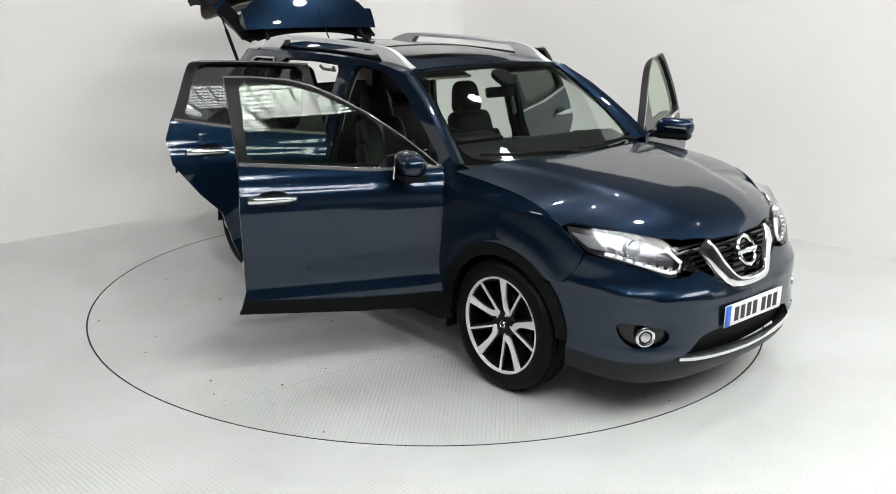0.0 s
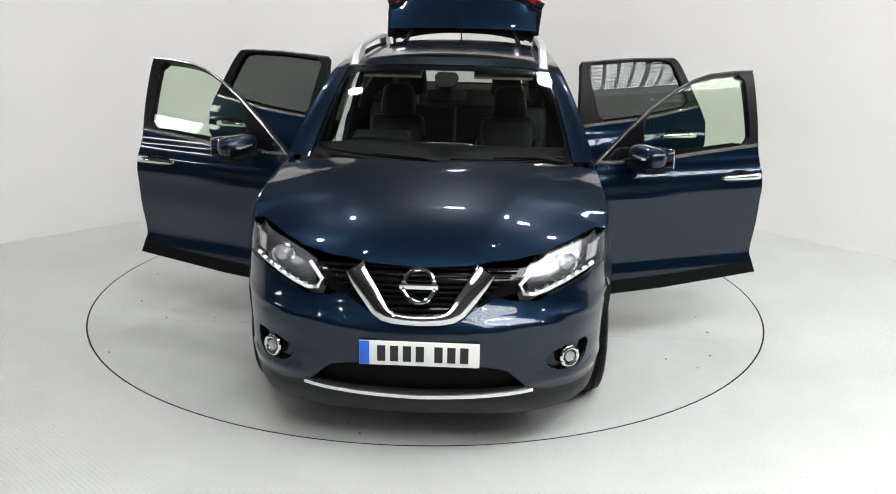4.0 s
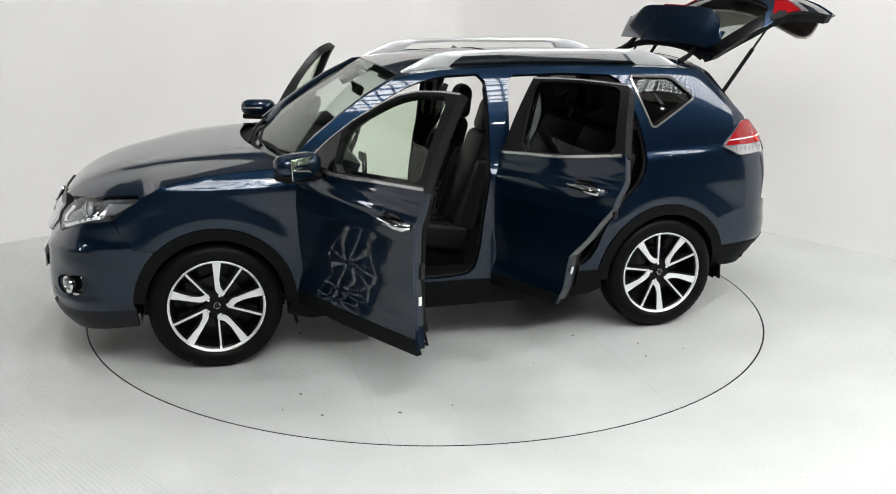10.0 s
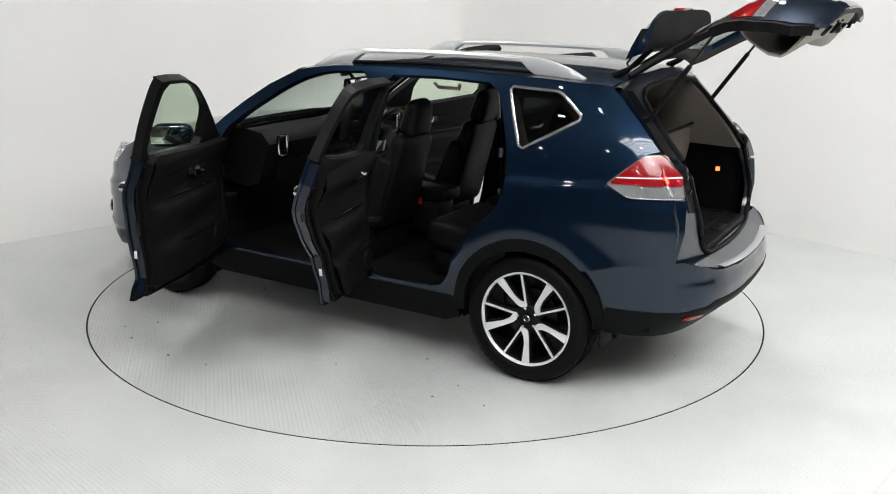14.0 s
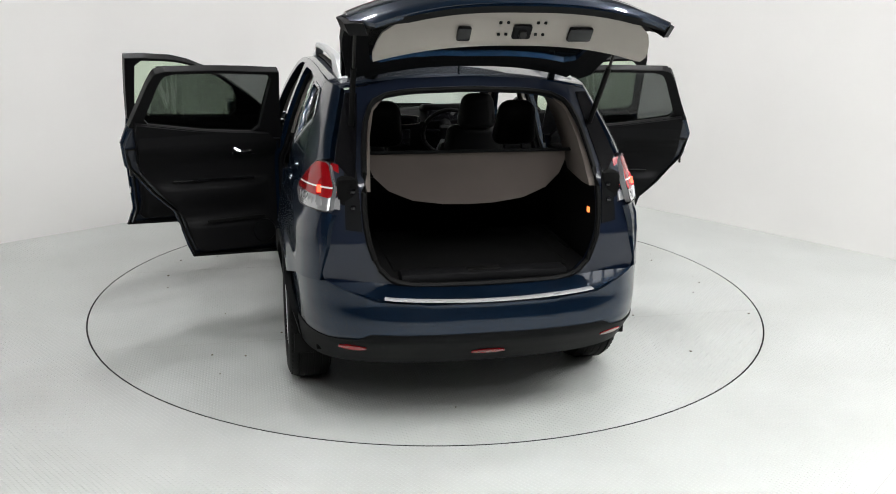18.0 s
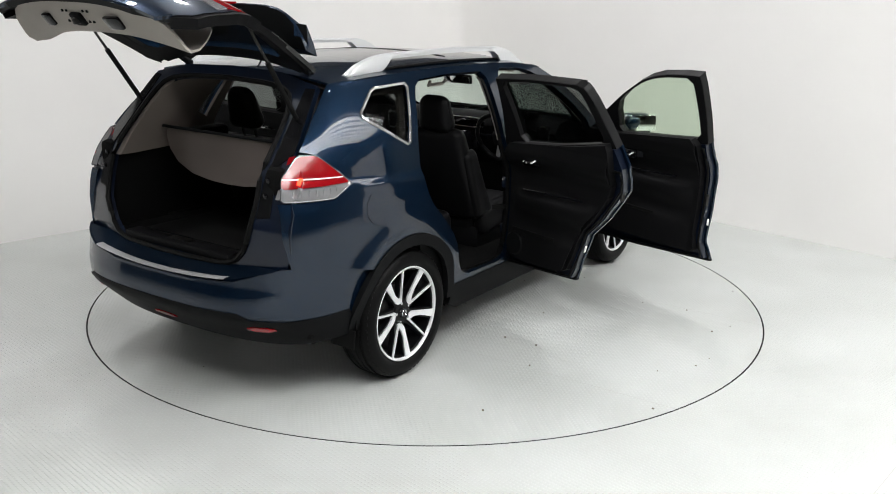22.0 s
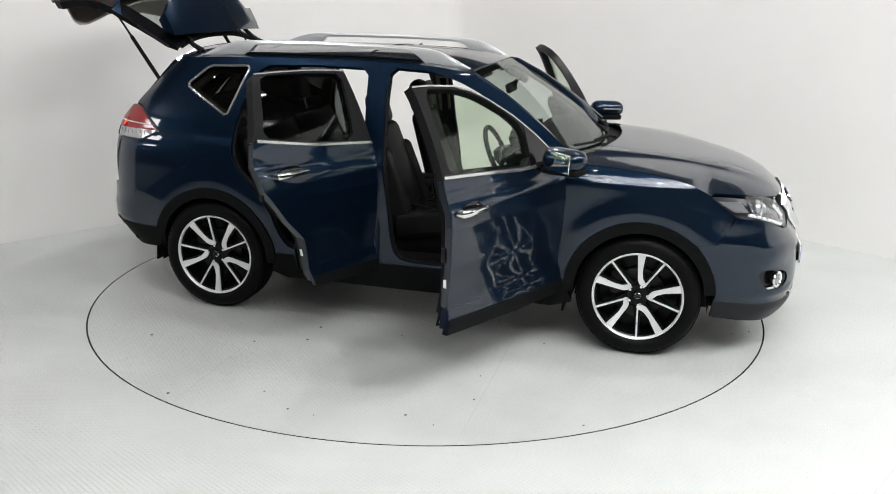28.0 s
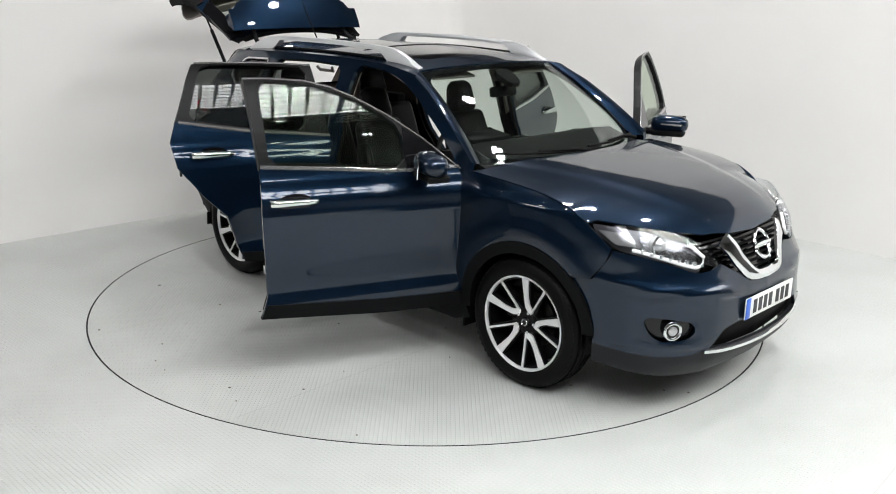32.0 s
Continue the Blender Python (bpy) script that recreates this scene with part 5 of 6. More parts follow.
def rear_end():
    half = [(_len[-1], 0.685), (tailu(0.30), 0.688), (tailu(0.52), 0.70), (tailu(0.66), 0.745), (tailu(0.74), 0.77), (u_of_x(-1.85), 0.735), (u_of_x(-1.66), 0.69)]
    half += [(u_of_x(x), z) for x, z in arch(-WB, 0.437, 137, 168, 6)] + [(u_of_x(-1.80), 0.50), (tailu(0.75), 0.50), (tailu(0.62), 0.515), (tailu(0.56), 0.545), (tailu(0.30), 0.545), (_len[-1], 0.545)]
    L = _len[-1]

    def tail(v, z):
        # v: from the tail's middle towards the left (+) or right (-) side
        return hull(L - abs(v), z, 1 if v >= 0 else -1)

    def mid(h):
        hh = [(L - u, z) for u, z in h]
        return hh + [(-v, z) for v, z in hh[::-1] if v > 1e-6]

    part("rear_bumper", shell(mid(half), tail, 0.012, ASTERN, step=0.035), PAINT, CAR)
    skirt = [(L, 0.55), (tailu(0.30), 0.55), (tailu(0.56), 0.55), (tailu(0.62), 0.52), (tailu(0.75), 0.505), (u_of_x(-1.80), 0.505), (u_of_x(-1.80), 0.37), (tailu(0.76), 0.355), (tailu(0.5), 0.35), (L, 0.345)]
    part("bumper_skirt", shell(mid(skirt), lambda v, z: tail(v, z), 0.02, ASTERN, step=0.035, sink=-0.004), PLASTIC, CAR, "matt black rear bumper skirt")
    # ledge on top of the bumper with its bright strip
    def ledge(x, y):
        return Vector((x, y, 0.687 + 0.40 * max(x + 2.305, 0) + 0.05 * max(abs(y) - 0.45, 0)))
    part("bumper_ledge", shell([(-2.305, -0.30), (-2.318, 0.0), (-2.305, 0.30), (-2.25, 0.52), (-2.18, 0.68), (-2.14, 0.72), (-2.14, -0.72), (-2.18, -0.68), (-2.25, -0.52)], ledge, 0.015, UP, step=0.05), PAINT, CAR)
    part("load_strip", sweep_strip([ledge(-2.292 + 0.17 * y * y, y) + Vector((0, 0, 0.003)) for y in [-0.49 + 0.049 * i for i in range(21)]], 0.050, 0.004, UP), SILLMETAL, CAR, "bright metal load sill strip")
    for v, w in ((0.0, 0.085), (L - tailu(0.64), 0.075), (-(L - tailu(0.64)), 0.075)):
        c = tail(v, 0.465 if v else 0.43)
        part("red_reflector", shell(smooth_loop([(v - w, c.z - 0.014), (v + w, c.z - 0.014), (v + w * 0.9, c.z + 0.014), (v - w * 0.9, c.z + 0.014)], 1), lambda a, z: tail(a, z), 0.02, ASTERN, step=0.03, sink=-0.010), REDLENS, CAR, "red rear bumper lamp")
    # opening behind the tailgate
    rx = lambda y, z: Vector((-2.18 + 0.05 * (y / 0.6) ** 2 + (0 if z < 0.95 else (z - 0.95) * 0.30 + max(z - 1.2, 0) * 0.60), y, z))
    hl = [(0.0, 0.740), (0.38, 0.742), (0.48, 0.785), (0.535, 0.90), (0.56, 1.05), (0.555, 1.2), (0.54, 1.36), (0.51, 1.49), (0.45, 1.555), (0.30, 1.580), (0.0, 1.59)]
    hole = hl + [(-y, z) for y, z in hl[-2:0:-1]]
    og = [(0.0, 0.700), (0.60, 0.702), (0.735, 0.74), (0.765, 0.85), (0.765, 1.03), (0.735, 1.10), (0.68, 1.28), (0.665, 1.34), (0.635, 1.45), (0.60, 1.58), (0.35, 1.632), (0.0, 1.645)]
    outl = og + [(-y, z) for y, z in og[-2:0:-1]]
    # the frame's darker navy stands in for shade round the opening
    tf = part("tail_frame", shell(outl, rx, 0.03, ASTERN, holes=(smooth_loop(hole, 1),), step=0.035), SHADEDPAINT, CAR)
    part("tail_seal", tube([rx(y, z) - Vector((0.004, 0, 0)) for y, z in cut_up(smooth_loop(hole, 1), 0.04)], 0.014, 6, closed=True), SEAL, tf)
    for s in (1, -1):
        part("lamp_back_cover", shell([(s * 0.57, 0.99), (s * 0.645, 1.0), (s * 0.64, 1.27), (s * 0.585, 1.27)], rx, 0.03, ASTERN, step=0.03, sink=-0.004), PLASTIC, CAR)
        part("pillar_garnish", shell([(s * 0.595, 1.20), (s * 0.676, 1.285), (s * 0.662, 1.34), (s * 0.632, 1.45), (s * 0.598, 1.565), (s * 0.545, 1.565), (s * 0.565, 1.40)], rx, 0.02, ASTERN, step=0.03, sink=-0.006), GLOSSBLACK, CAR, "gloss black rear pillar garnish")
        for z in (1.10, 1.17):
            part("lamp_bolt", rbox((0.012, 0.024, 0.024), tuple(rx(s * 0.61, z) - Vector((0.015, 0, 0))), 0.006), GLOSSBLACK, CAR)
        # inner faces of the opening, light above and black below
        up = [rx(s * y, z) for y, z in [(0.555, 1.16), (0.545, 1.28), (0.535, 1.38), (0.505, 1.49), (0.445, 1.55)]]
        vs, fs = [], []
        for p in up:
            vs += [p + Vector((0.01, 0, 0)), p + Vector((0.02, -s * 0.03, 0.0)), p + Vector((0.10, -s * 0.035, 0)), p + Vector((0.45, s * 0.01, 0.0))]
        for i in range(len(up) - 1):
            for k in range(3):
                fs.append((i * 4 + k, i * 4 + k + 1, i * 4 + 5 + k, i * 4 + 4 + k))
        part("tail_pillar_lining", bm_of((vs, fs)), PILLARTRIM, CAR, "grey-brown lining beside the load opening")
    part("load_sill", rbox((0.10, 0.80, 0.05), (-2.11, 0, 0.765), 0.015), TRIM, CAR)
    part("load_sill_plate", rbox((0.05, 0.16, 0.006), (-2.11, 0.0, 0.792), 0.002), STEEL, CAR)
    # exhaust tips
    part("exhaust_pipe", tube([(-1.7, -0.42, 0.35), (-1.98, -0.42, 0.35), (-2.04, -0.42, 0.335)], 0.026, 12), STEEL, CAR)


def tailgate():
    o = HT
    back = curve([0.755, 0.82, 0.95, 1.05, 1.12, 1.20, 1.40, 1.56, 1.62], [-2.285, -2.30, -2.29, -2.265, -2.245, -2.18, -1.96, -1.76, -1.68])
    gate = lambda y, z: Vector((back(z) + 0.12 * (abs(y) / 0.66) ** 2.5, y, z))
    hl = [(0.0, 0.765), (0.45, 0.77), (0.60, 0.80), (0.66, 0.90), (0.675, 1.05), (0.66, 1.16), (0.655, 1.30), (0.645, 1.36), (0.61, 1.50), (0.575, 1.555), (0.30, 1.572), (0.0, 1.577)]
    ol = hl + [(-y, z) for y, z in hl[-2:0:-1]]
    gw = [(0.0, 1.19), (0.50, 1.20), (0.545, 1.26), (0.52, 1.42), (0.49, 1.505), (0.0, 1.525)]
    win = smooth_loop(gw + [(-y, z) for y, z in gw[-2:0:-1]], 1)
    g = part("tailgate", shell(ol, gate, 0.03, ASTERN, holes=(win,), step=0.045), PAINT, CAR, "raised dark blue tailgate with spoiler", o)
    g.data.materials.append(TRIM)
    for p in g.data.polygons:
        p.material_index = 1 if p.normal.x > 0.2 else 0
    g.location = (o[0] - 0.02, 0, o[2] + 0.055)
    g.rotation_euler = (0, radians(72), 0)
    rg = part("rear_window", shell(win, gate, 0.005, ASTERN, step=0.07, sink=0.006), REARGLASS, g, "tinted rear window", o)
    rg.visible_shadow = False
    # spoiler over the window
    sp = bmesh.new()
    rows = []
    for i in range(25):
        y = -0.60 + 1.2 * i / 24
        k = 1 - (abs(y) / 0.60) ** 9 * 0.55
        prof = [(-1.735, 1.627), (-1.80, 1.624), (-1.90, 1.607), (-1.66 - 0.33 * k, 1.585), (-1.66 - 0.33 * k, 1.570), (-1.86, 1.552), (-1.79, 1.562)]
        drop = 0.035 * (abs(y) / 0.6) ** 2.5
        rows.append([sp.verts.new((x, y, z - drop)) for x, z in prof])
    for a, b in zip(rows, rows[1:]):
        for k in range(len(a)):
            l = (k + 1) % len(a)
            sp.faces.new((a[k], a[l], b[l], b[k]))
    sp.faces.new(rows[0])
    sp.faces.new(rows[-1][::-1])
    bmesh.ops.recalc_face_normals(sp, faces=sp.faces[:])
    spoiler = part("spoiler", sp, PAINT, g, "dark blue roof spoiler", o)
    spoiler.data.materials.append(PLASTIC)
    for p in spoiler.data.polygons:
        p.material_index = 1 if p.normal.z < -0.2 else 0
    part("high_brake_light", rbox((0.012, 0.30, 0.016), (-1.992, 0, 1.577), 0.004), REDLENS, g, "", o)
    for s in (1, -1):
        part("spoiler_cheek", shell([(s * 0.545, 1.25), (s * 0.65, 1.30), (s * 0.62, 1.54), (s * 0.50, 1.56)], gate, 0.02, ASTERN, step=0.05, sink=-0.006), GLOSSBLACK, g, "", o)
        part("tailgate_lamp", shell([(s * 0.44, 1.10), (s * 0.655, 1.09), (s * 0.655, 1.21), (s * 0.60, 1.23), (s * 0.46, 1.16)], gate, 0.03, ASTERN, step=0.04, sink=-0.006), REDLENS, g, "red inner tail light", o)
        part("tailgate_lamp_clear", shell([(s * 0.42, 1.045), (s * 0.655, 1.035), (s * 0.655, 1.085), (s * 0.44, 1.095)], gate, 0.03, ASTERN, step=0.04, sink=-0.006), CLEARLENS, g, "", o)
    part("plate_garnish", shell([(-0.42, 1.02), (0.42, 1.02), (0.40, 1.08), (-0.40, 1.08)], gate, 0.03, ASTERN, step=0.05, sink=-0.02), CHROME, g, "chrome strip", o)
    part("tailgate_lower_trim", shell([(-0.58, 0.775), (0.58, 0.775), (0.62, 0.83), (-0.62, 0.83)], gate, 0.02, ASTERN, step=0.05, sink=-0.008), PAINT, g, "", o)
    # lining on its inner face: a deep lower edge that turns up to the window
    lx, lz_ = curve([0, 0.2, 0.30, 0.45, 0.62, 0.67], [-2.268, -2.10, -2.075, -2.08, -2.075, -2.07]), curve([0, 0.2, 0.30, 0.45, 0.62, 0.67], [0.792, 0.858, 0.93, 1.08, 1.19, 1.23])

    def lining(y, t):
        return Vector((lx(t) + 0.13 * (abs(y) / 0.66) ** 2.5, y, lz_(t) + 0.05 * (abs(y) / 0.6) ** 3))

    inn = [(0.0, 0.0), (0.40, 0.0), (0.53, 0.02), (0.57, 0.10), (0.57, 0.18), (0.54, 0.34), (0.46, 0.50), (0.36, 0.62), (0.0, 0.67)]
    il = smooth_loop(inn + [(-y, z) for y, z in inn[-2:0:-1]], 1)
    part("tailgate_lining", shell(il, lining, 0.012, lambda p: Vector((1, 0, -0.6)), step=0.045), LINER, g, "light grey tailgate lining", o)
    for s in (1, -1):
        part("tailgate_end", shell([(s * 0.60, 0.82), (s * 0.66, 0.90), (s * 0.67, 1.10), (s * 0.64, 1.22), (s * 0.585, 1.22), (s * 0.585, 0.86)], lambda y, z: gate(y, z) + Vector((0.06, 0, 0)), 0.05, lambda p: Vector((1, 0, 0)), step=0.05), TRIM, g, "", o)
    ring = [(y * 0.97, min(max(z, 1.17), 1.56)) for y, z in ol if z > 1.1]
    part("window_lining", shell(ring, lambda y, z: gate(y, z) + Vector((0.034, 0, 0.0)), 0.012, lambda p: Vector((1, 0, 0)), holes=(win,), step=0.06), TRIM, g, "black lining round the rear window", o)
    for pts in ([(0.56, 1.17), (0.615, 1.17), (0.60, 1.50), (0.555, 1.55), (0.53, 1.50), (0.565, 1.3)],):
        for s in (1, -1):
            part("tailgate_side_lining", shell([(s * y, z) for y, z in pts], lambda y, z: gate(y, z) + Vector((0.05, 0, 0)), 0.02, lambda p: Vector((1, 0, 0)), step=0.06), TRIM, g, "", o)
    part("tailgate_top_lining", shell([(-0.52, 1.528), (0.52, 1.528), (0.5, 1.556), (-0.5, 1.556)], lambda y, z: gate(y, z) + Vector((0.05, 0, 0)), 0.02, lambda p: Vector((1, 0, 0)), step=0.06), TRIM, g, "", o)
    lz = 0.10
    for y, w, material in ((0.0, 0.075, PLASTIC), (-0.24, 0.10, GLOSSBLACK), (0.23, 0.055, GLOSSBLACK)):
        p = lining(y, lz) + Vector((0.005, 0, -0.006))
        part("pull_recess" if y else "latch", rbox((0.065, w, 0.022), tuple(p), 0.008, (0, -22, 0)), material, g, "", o)
    part("latch_claw", rbox((0.03, 0.03, 0.03), tuple(lining(0, lz) + Vector((0.008, 0, -0.018))), 0.006), STEEL, g, "", o)
    for y in (-0.09, -0.06, 0.06, 0.09):
        for dz in (-0.035, 0.02):
            part("clip", rbox((0.012, 0.012, 0.012), tuple(lining(y, lz + dz)), 0.003), PLASTIC, g, "", o)
    # hinges and struts
    turn = Matrix.Translation((HT[0] - 0.02, 0, HT[2] + 0.055)) @ Matrix.Rotation(radians(72), 4, "Y") @ Matrix.Translation(-Vector(HT))
    for s in (1, -1):
        top = turn @ Vector((-2.10, s * 0.60, 1.20))
        foot = Vector((-1.84, s * 0.585, 1.42))
        st = part("gas_strut", tube([foot, foot.lerp(top, 0.55)], 0.013, 10), SEAL, CAR, "black gas strut")
        part("strut_rod", tube([foot.lerp(top, 0.5), top], 0.007, 8), STEEL, st)
        part("gate_hinge", tube([Vector((-1.60, s * 0.46, 1.625)), Vector((-1.68, s * 0.44, 1.665)), turn @ Vector((-1.80, s * 0.40, 1.545))], [0.020, 0.016, 0.014], 8), PLASTIC, CAR, "black tailgate hinge arm")


# ---- cabin ----
def cushion(size, at, rot=(0, 0, 0), b=0.05):
    return rbox(size, at, b, rot, 3)


def seat(x, y, label):
    st = new("front_seat")
    st.parent = CAR
    st["label"] = label
    st.location = (x, y, 0)
    part("seat_base", rbox((0.46, 0.42, 0.16), (0.0, 0, 0.48), 0.03), TRIM, st)
    part("cushion", cushion((0.52, 0.34, 0.15), (0.02, 0, 0.60), (0, -8, 0)), LEATHER, st)
    part("backrest", rbox((0.15, 0.46, 0.62), (-0.30, 0, 0.91), 0.055, (0, -18, 0), 3, (0.75, 0.80)), LEATHER, st)
    for dy in (0.21, -0.21):
        part("seam", tube([(0.22, dy * 0.42, 0.651), (0.02, dy * 0.42, 0.678), (-0.16, dy * 0.42, 0.700)], 0.004, 6), SEAL, st)
        part("cushion_bolster", cushion((0.50, 0.10, 0.18), (0.02, dy, 0.615), (0, -8, 0), 0.045), LEATHER, st)
        part("back_bolster", rbox((0.17, 0.085, 0.46), (-0.255, dy * 0.95, 0.85), 0.042, (3 if dy > 0 else -3, -18, 0), 3, (0.7, 0.8)), LEATHER, st)
    part("headrest", rbox((0.13, 0.26, 0.23), (-0.42, 0, 1.30), 0.058, (0, -12, 0), 4, (0.8, 0.78)), LEATHER, st)
    for dy in (-0.06, 0.06):
        part("headrest_post", tube([(-0.385, dy, 1.14), (-0.42, dy, 1.26)], 0.007, 8), CHROME, st)


def cabin():
    part("cabin_floor", rbox((2.9, 1.56, 0.03), (-0.55, 0, 0.40), 0.01), CARPET, CAR, "black carpeted floor")
    part("underbody", rbox((3.3, 1.30, 0.08), (0.0, 0, 0.35), 0.03), PLASTIC, CAR)
    part("bulkhead", rbox((0.04, 1.5, 0.66), (1.0, 0, 0.72), 0.01), TRIM, CAR)
    seat(0.07, 0.39, "black leather front passenger seat")
    seat(0.02, -0.38, "black leather driver's seat")
    rs = new("rear_seat")
    rs.parent = CAR
    rs["label"] = "black leather rear bench seat"
    for dy in (0.34, -0.34):
        part("cushion", cushion((0.52, 0.62, 0.17), (-0.83, dy, 0.64), (0, -7, 0)), LEATHER, rs)
        for k in (-0.17, 0.0, 0.17):
            part("seam", tube([(-0.64, dy + k, 0.700), (-0.80, dy + k, 0.7255), (-1.0, dy + k, 0.7485)], 0.005, 6), SEAL, rs)
        part("backrest", cushion((0.15, 0.70, 0.56), (-1.13, dy, 0.90), (0, -22, 0)), LEATHER, rs)
    part("seat_base", rbox((0.45, 1.25, 0.15), (-0.84, 0, 0.49), 0.03), TRIM, rs)
    for dy in (0.37, -0.37):
        part("headrest", rbox((0.12, 0.26, 0.25), (-1.30, dy, 1.355), 0.058, (0, -14, 0), 4, (0.75, 0.74)), LEATHER, rs)
        for k in (-0.05, 0.05):
            part("headrest_post", tube([(-1.245, dy + k, 1.14), (-1.275, dy + k, 1.24)], 0.006, 8), CHROME, rs)
    # dashboard
    prof = [(0.98, 0.84), (0.70, 0.80), (0.60, 0.84), (0.55, 0.98), (0.50, 1.09), (0.56, 1.155), (0.70, 1.175), (1.0, 1.09)]
    vs, fs = [], []
    ys = [-0.74, -0.70, -0.5, -0.2, 0.0, 0.2, 0.5, 0.70, 0.74]
    for y in ys:
        k = 1 - 0.05 * (abs(y) / 0.74) ** 4
        hump = 0.035 * math.exp(-((y + 0.37) / 0.16) ** 2)
        vs += [(0.98 - (0.98 - x) * k, y, z + (hump if z > 1.0 else 0)) for x, z in prof]
    n = len(prof)
    for i in range(len(ys) - 1):
        for k in range(n):
            l = (k + 1) % n
            fs.append((i * n + k, i * n + l, (i + 1) * n + l, (i + 1) * n + k))
    fs += [tuple(range(n)), tuple((len(ys) - 1) * n + k for k in range(n))[::-1]]
    d = part("dashboard", bm_of((vs, fs)), TRIM, CAR, "black dashboard", smooth=50)
    for y, w in ((0.0, 0.32), (0.64, 0.11), (-0.66, 0.11)):
        part("air_vent", rbox((0.02, w, 0.055), (0.50, y, 1.115), 0.012), GLOSSBLACK, d)
    loop = [(0.488, 0.0 + 0.175 * math.copysign(abs(math.cos(t)) ** 0.5, math.cos(t)), 1.115 + 0.034 * math.copysign(abs(math.sin(t)) ** 0.5, math.sin(t))) for t in [2 * math.pi * i / 32 for i in range(32)]]
    part("vent_ring", tube(loop, 0.006, 6, closed=True), CHROME, d)
    part("screen", rbox((0.012, 0.22, 0.13), (0.508, 0.0, 0.985), 0.006, (0, -6, 0)), DIAL, d)
    for y in (-0.02, 0.14):
        part("control_knob", lathe([(0.0, -0.03), (0.022, -0.03), (0.025, 0.0)], "x", 20, (0.525, y - 0.06, 0.87)), CHROME, d)
    part("instrument_hood", rbox((0.16, 0.34, 0.05), (0.58, -0.37, 1.195), 0.022, (0, 8, 0)), TRIM, d)
    part("instruments", rbox((0.01, 0.28, 0.09), (0.505, -0.37, 1.14), 0.004, (0, -15, 0)), DIAL, d)
    part("glovebox", rbox((0.03, 0.40, 0.13), (0.565, 0.42, 0.905), 0.014, (0, -14, 0)), TRIM, d)
    for y in (0.655, -0.665):
        ring = [(0.486, y + 0.040 * math.copysign(abs(math.cos(t)) ** 0.6, math.cos(t)), 1.075 + 0.062 * math.copysign(abs(math.sin(t)) ** 0.6, math.sin(t))) for t in [2 * math.pi * i / 28 for i in range(28)]]
        part("vent_ring", tube(ring, 0.007, 6, closed=True), CHROME, d)
        for k in range(4):
            part("vent_blade", rbox((0.012, 0.066, 0.006), (0.492, y, 1.040 + 0.023 * k), 0.002, (0, 20, 0)), GLOSSBLACK, d)
    sw = new("steering_wheel")
    sw.parent = CAR
    sw.location = (0.40, -0.37, 1.04)
    sw.rotation_euler = (0, radians(-24), 0)
    sw["label"] = "black leather steering wheel with silver spokes"
    part("rim", tube([(0, 0.185 * math.cos(t), 0.185 * math.sin(t)) for t in [2 * math.pi * i / 40 for i in range(40)]], 0.016, 10, closed=True), LEATHER, sw)
    part("boss", rbox((0.06, 0.13, 0.11), (0.015, 0, -0.01), 0.025), TRIM, sw)
    for a in (0, 180, 250, 290):
        c, q = math.cos(radians(a)), math.sin(radians(a))
        part("spoke", rbox((0.02, 0.125, 0.032), (0.01, 0.115 * c, 0.115 * q), 0.008, (a, 0, 0)), SILVER if a > 180 else GLOSSBLACK, sw)
    part("column", tube([(0.03, 0, 0), (0.20, 0, -0.02)], 0.045, 12), TRIM, sw)
    # console between the seats
    c = part("centre_console", rbox((0.95, 0.22, 0.22), (0.14, 0, 0.60), 0.03), TRIM, CAR, "black centre console")
    part("armrest", rbox((0.34, 0.20, 0.09), (-0.22, 0, 0.755), 0.03), LEATHER, c)
    part("gear_gate", rbox((0.16, 0.12, 0.012), (0.34, 0, 0.715), 0.004), GLOSSBLACK, c)
    part("gear_lever", merge(tube([(0.34, 0, 0.71), (0.33, 0, 0.81)], 0.012, 8), rbox((0.05, 0.04, 0.06), (0.33, 0, 0.83), 0.016)), GLOSSBLACK, c)
    part("centre_panel", rbox((0.10, 0.24, 0.24), (0.52, 0.06, 0.72), 0.03, (0, -14, 0)), TRIM, c)
    for s in (1, -1):
        part("belt_buckle", rbox((0.022, 0.016, 0.045), (-0.22, s * 0.15, 0.715), 0.005), REDPLASTIC if s > 0 else TRIM, CAR, "seat belt buckle")
        pts = [side(-0.26, z, s) - Vector((0, s * 0.085, 0)) for z in (0.55, 0.8, 1.05, 1.25, 1.40)]
        part("seat_belt", sweep_strip(pts, 0.046, 0.002, lambda p: Vector((0, -s, 0))), SEAL, CAR)
        part("sun_visor", rbox((0.16, 0.36, 0.018), (0.23, s * 0.34, 1.545), 0.008, (0, 14, 0)), LINER, CAR, "light grey sun visor")
        part("grab_handle", tube([(-0.75, s * 0.585, 1.535), (-0.74, s * 0.565, 1.51), (-0.60, s * 0.565, 1.51), (-0.59, s * 0.585, 1.535)], 0.010, 8), LINER, CAR)
    # load space
    part("load_floor", rbox((0.92, 1.14, 0.03), (-1.66, 0, 0.745), 0.008), CARPET, CAR, "black carpeted load floor")
    part("load_mat", rbox((0.70, 0.86, 0.008), (-1.66, -0.02, 0.765), 0.003), SEAL, CAR)
    for s in (1, -1):
        part("load_side_lining", rbox((0.85, 0.10, 0.50), (-1.65, s * 0.63, 0.98), 0.03), CARPET, CAR, "black load space side lining")
    part("load_lamp", rbox((0.026, 0.008, 0.026), (-1.93, -0.576, 1.01), 0.003), GLOWAMBER, CAR, "small lit amber lamp")
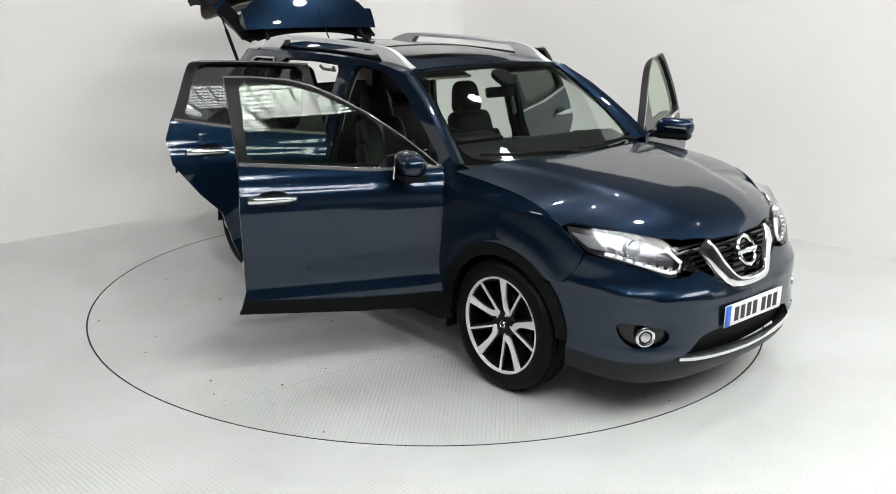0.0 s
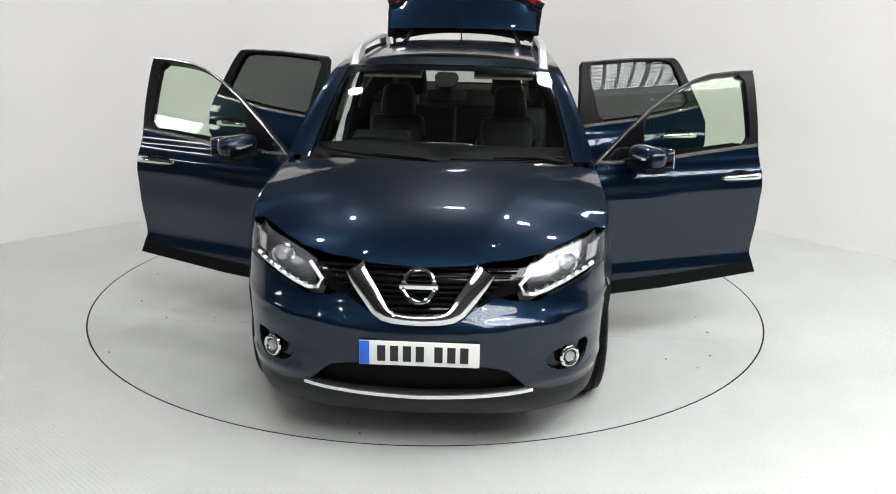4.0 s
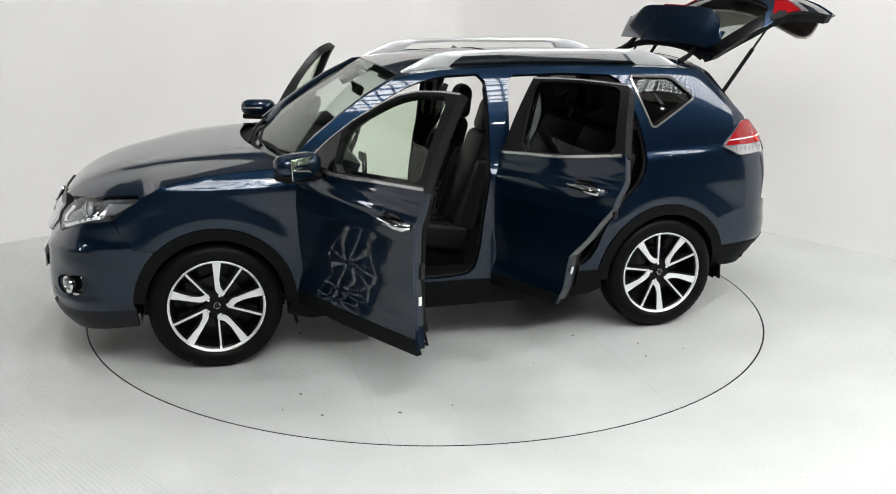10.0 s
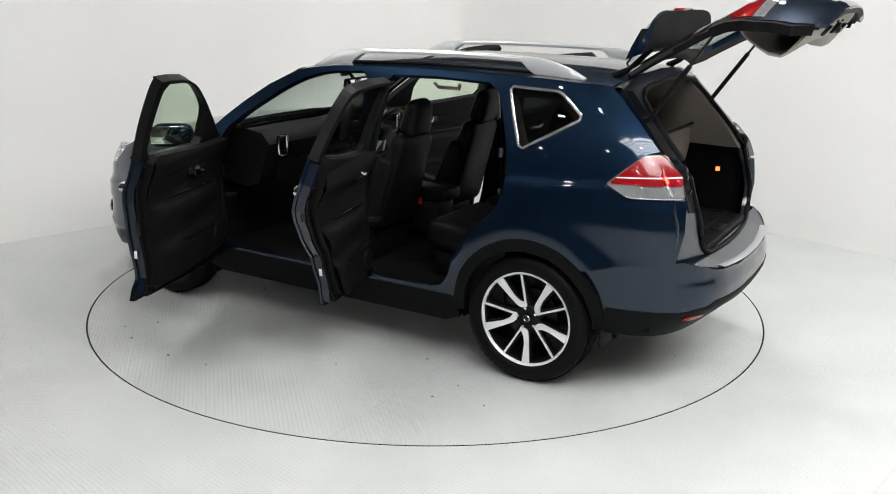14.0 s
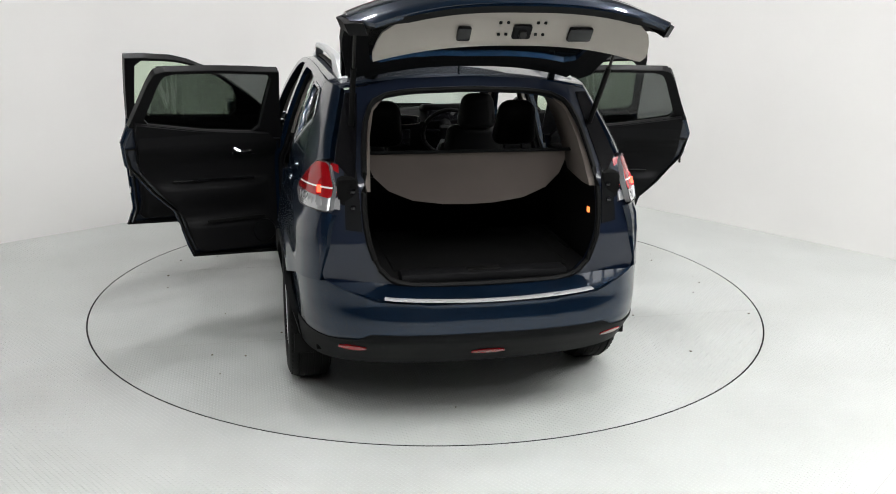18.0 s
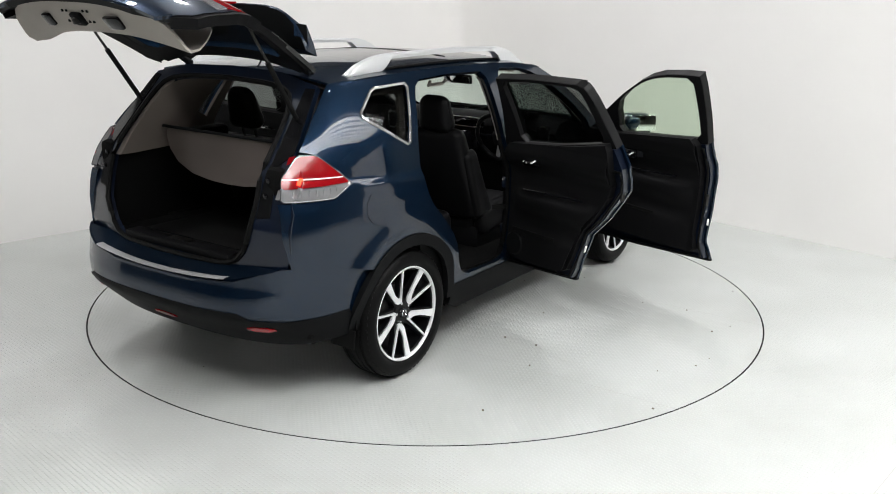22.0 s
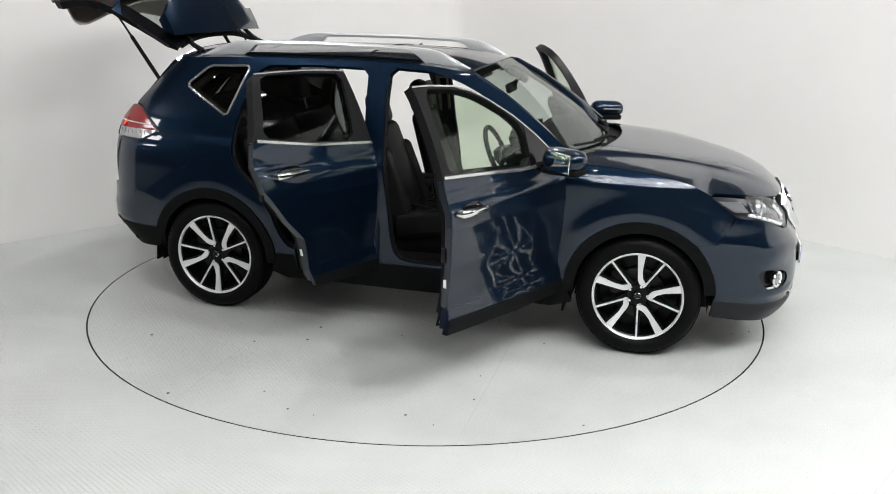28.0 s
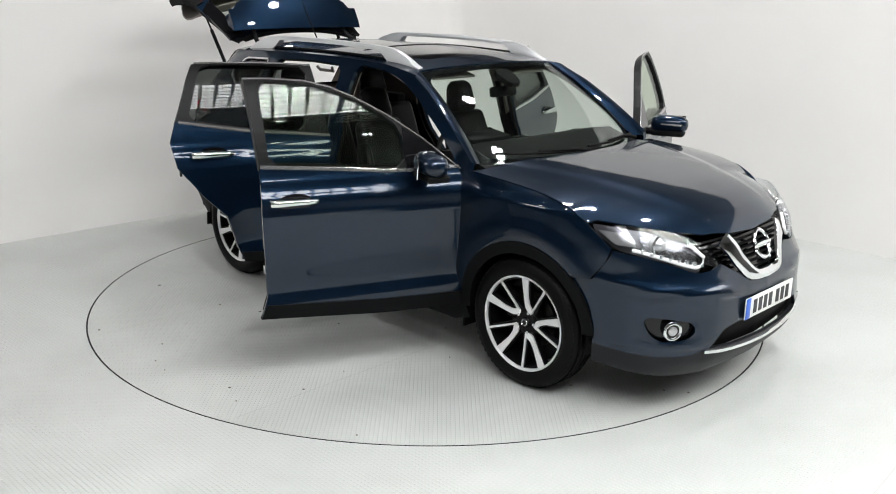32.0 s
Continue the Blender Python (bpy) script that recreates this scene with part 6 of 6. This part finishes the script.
    # roller cover: hangs as a rounded flap from its cassette
    part("cover_cassette", tube([(-1.40, -0.60, 1.12), (-1.40, 0.60, 1.12)], 0.032, 12), TRIM, CAR)
    flap = [(0.50, 0.0), (0.50, 0.06), (0.47, 0.14), (0.40, 0.22), (0.28, 0.28), (0.13, 0.305), (0.0, 0.31)]
    fl = flap + [(-y, t) for y, t in flap[-2::-1]]
    cv = part("load_cover", shell(fl, lambda y, t: Vector((-1.76 - 0.08 * t, y, 1.283 - 0.84 * t)), 0.006, ASTERN, step=0.05), TAUPE, CAR, "taupe fabric load cover hanging as a rounded flap")
    part("cover_sheet", (([(-1.40, -0.55, 1.15), (-1.40, 0.55, 1.15), (-1.76, 0.50, 1.283), (-1.76, -0.50, 1.283), (-1.40, -0.55, 1.144), (-1.40, 0.55, 1.144), (-1.76, 0.50, 1.277), (-1.76, -0.50, 1.277)]), [(0, 3, 2, 1), (4, 5, 6, 7), (0, 1, 5, 4), (1, 2, 6, 5), (2, 3, 7, 6), (3, 0, 4, 7)]), TAUPE, cv, smooth=0)
    part("cover_bar", tube([(-1.765, -0.55, 1.285), (-1.765, 0.55, 1.285)], 0.009, 8), PLASTIC, cv)
    # inner wheel housings
    for x in (WB, -WB):
        for s in (1, -1):
            n = 20
            vs, fs = [], []
            for i in range(n + 1):
                a = radians(-12 + 204 * i / n)
                for yy in (0.86, 0.55):
                    vs.append((x + 0.40 * math.cos(a), s * yy, 0.37 + 0.40 * math.sin(a)))
            for i in range(n):
                fs.append((2 * i, 2 * i + 1, 2 * i + 3, 2 * i + 2))
            part("wheel_housing", bm_of((vs, fs)), SEAL, CAR, "black wheel housing")
            part("housing_wall", rbox((0.80, 0.02, 0.55), (x, s * 0.55, 0.50), 0.01), SEAL, CAR)
            part("mud_flap", rbox((0.012, 0.16, 0.16 if x > 0 else 0.10), (x - 0.425, s * 0.795, 0.30 if x > 0 else 0.335), 0.005, (0, 4, 0)), SEAL, CAR)


for s in (1, -1):
    front_wing(s)
    headlight(s)
    body_side(s)
    tail_light(s)
    for rear in (False, True):
        door(s, rear)
bonnet()
front_bumper()
roof_parts()
windscreen()
rear_end()
tailgate()
cabin()
for x in (WB, -WB):
    for s in (1, -1):
        wheel(x, s)


# ---- what moves ----
def heading(t):
    """The turntable's angle in degrees: it starts, turns steadily, and slows to a stop."""
    ts = [0.0, 0.5, 1.0, 1.5, 2.0, 2.5, 3.0]
    vs = [-49.9, -53.2, -58.7, -64.3, -70.4, -76.4, -82.6]
    if t < 3.0:
        return float(np.interp(t, ts, vs))
    if t <= 29.5:
        return -82.6 - 11.74 * (t - 3.0)
    return float(np.interp(t, [29.5, 30.0, 30.5, 31.0, 31.5, 32.0], [-393.7, -399.4, -403.05, -405.2, -405.6, -405.6]))


def motions():
    times = [0.5 * i for i in range(65)]
    walk(TABLE, [(t, pose(0, 0, 0, 0, 0, heading(t))) for t in times])
    walk(CAR, [(t, pose(0, 0, 0, 0, 0, heading(t)) @ pose(0.117, 0.135, 0.0)) for t in times])


motions()
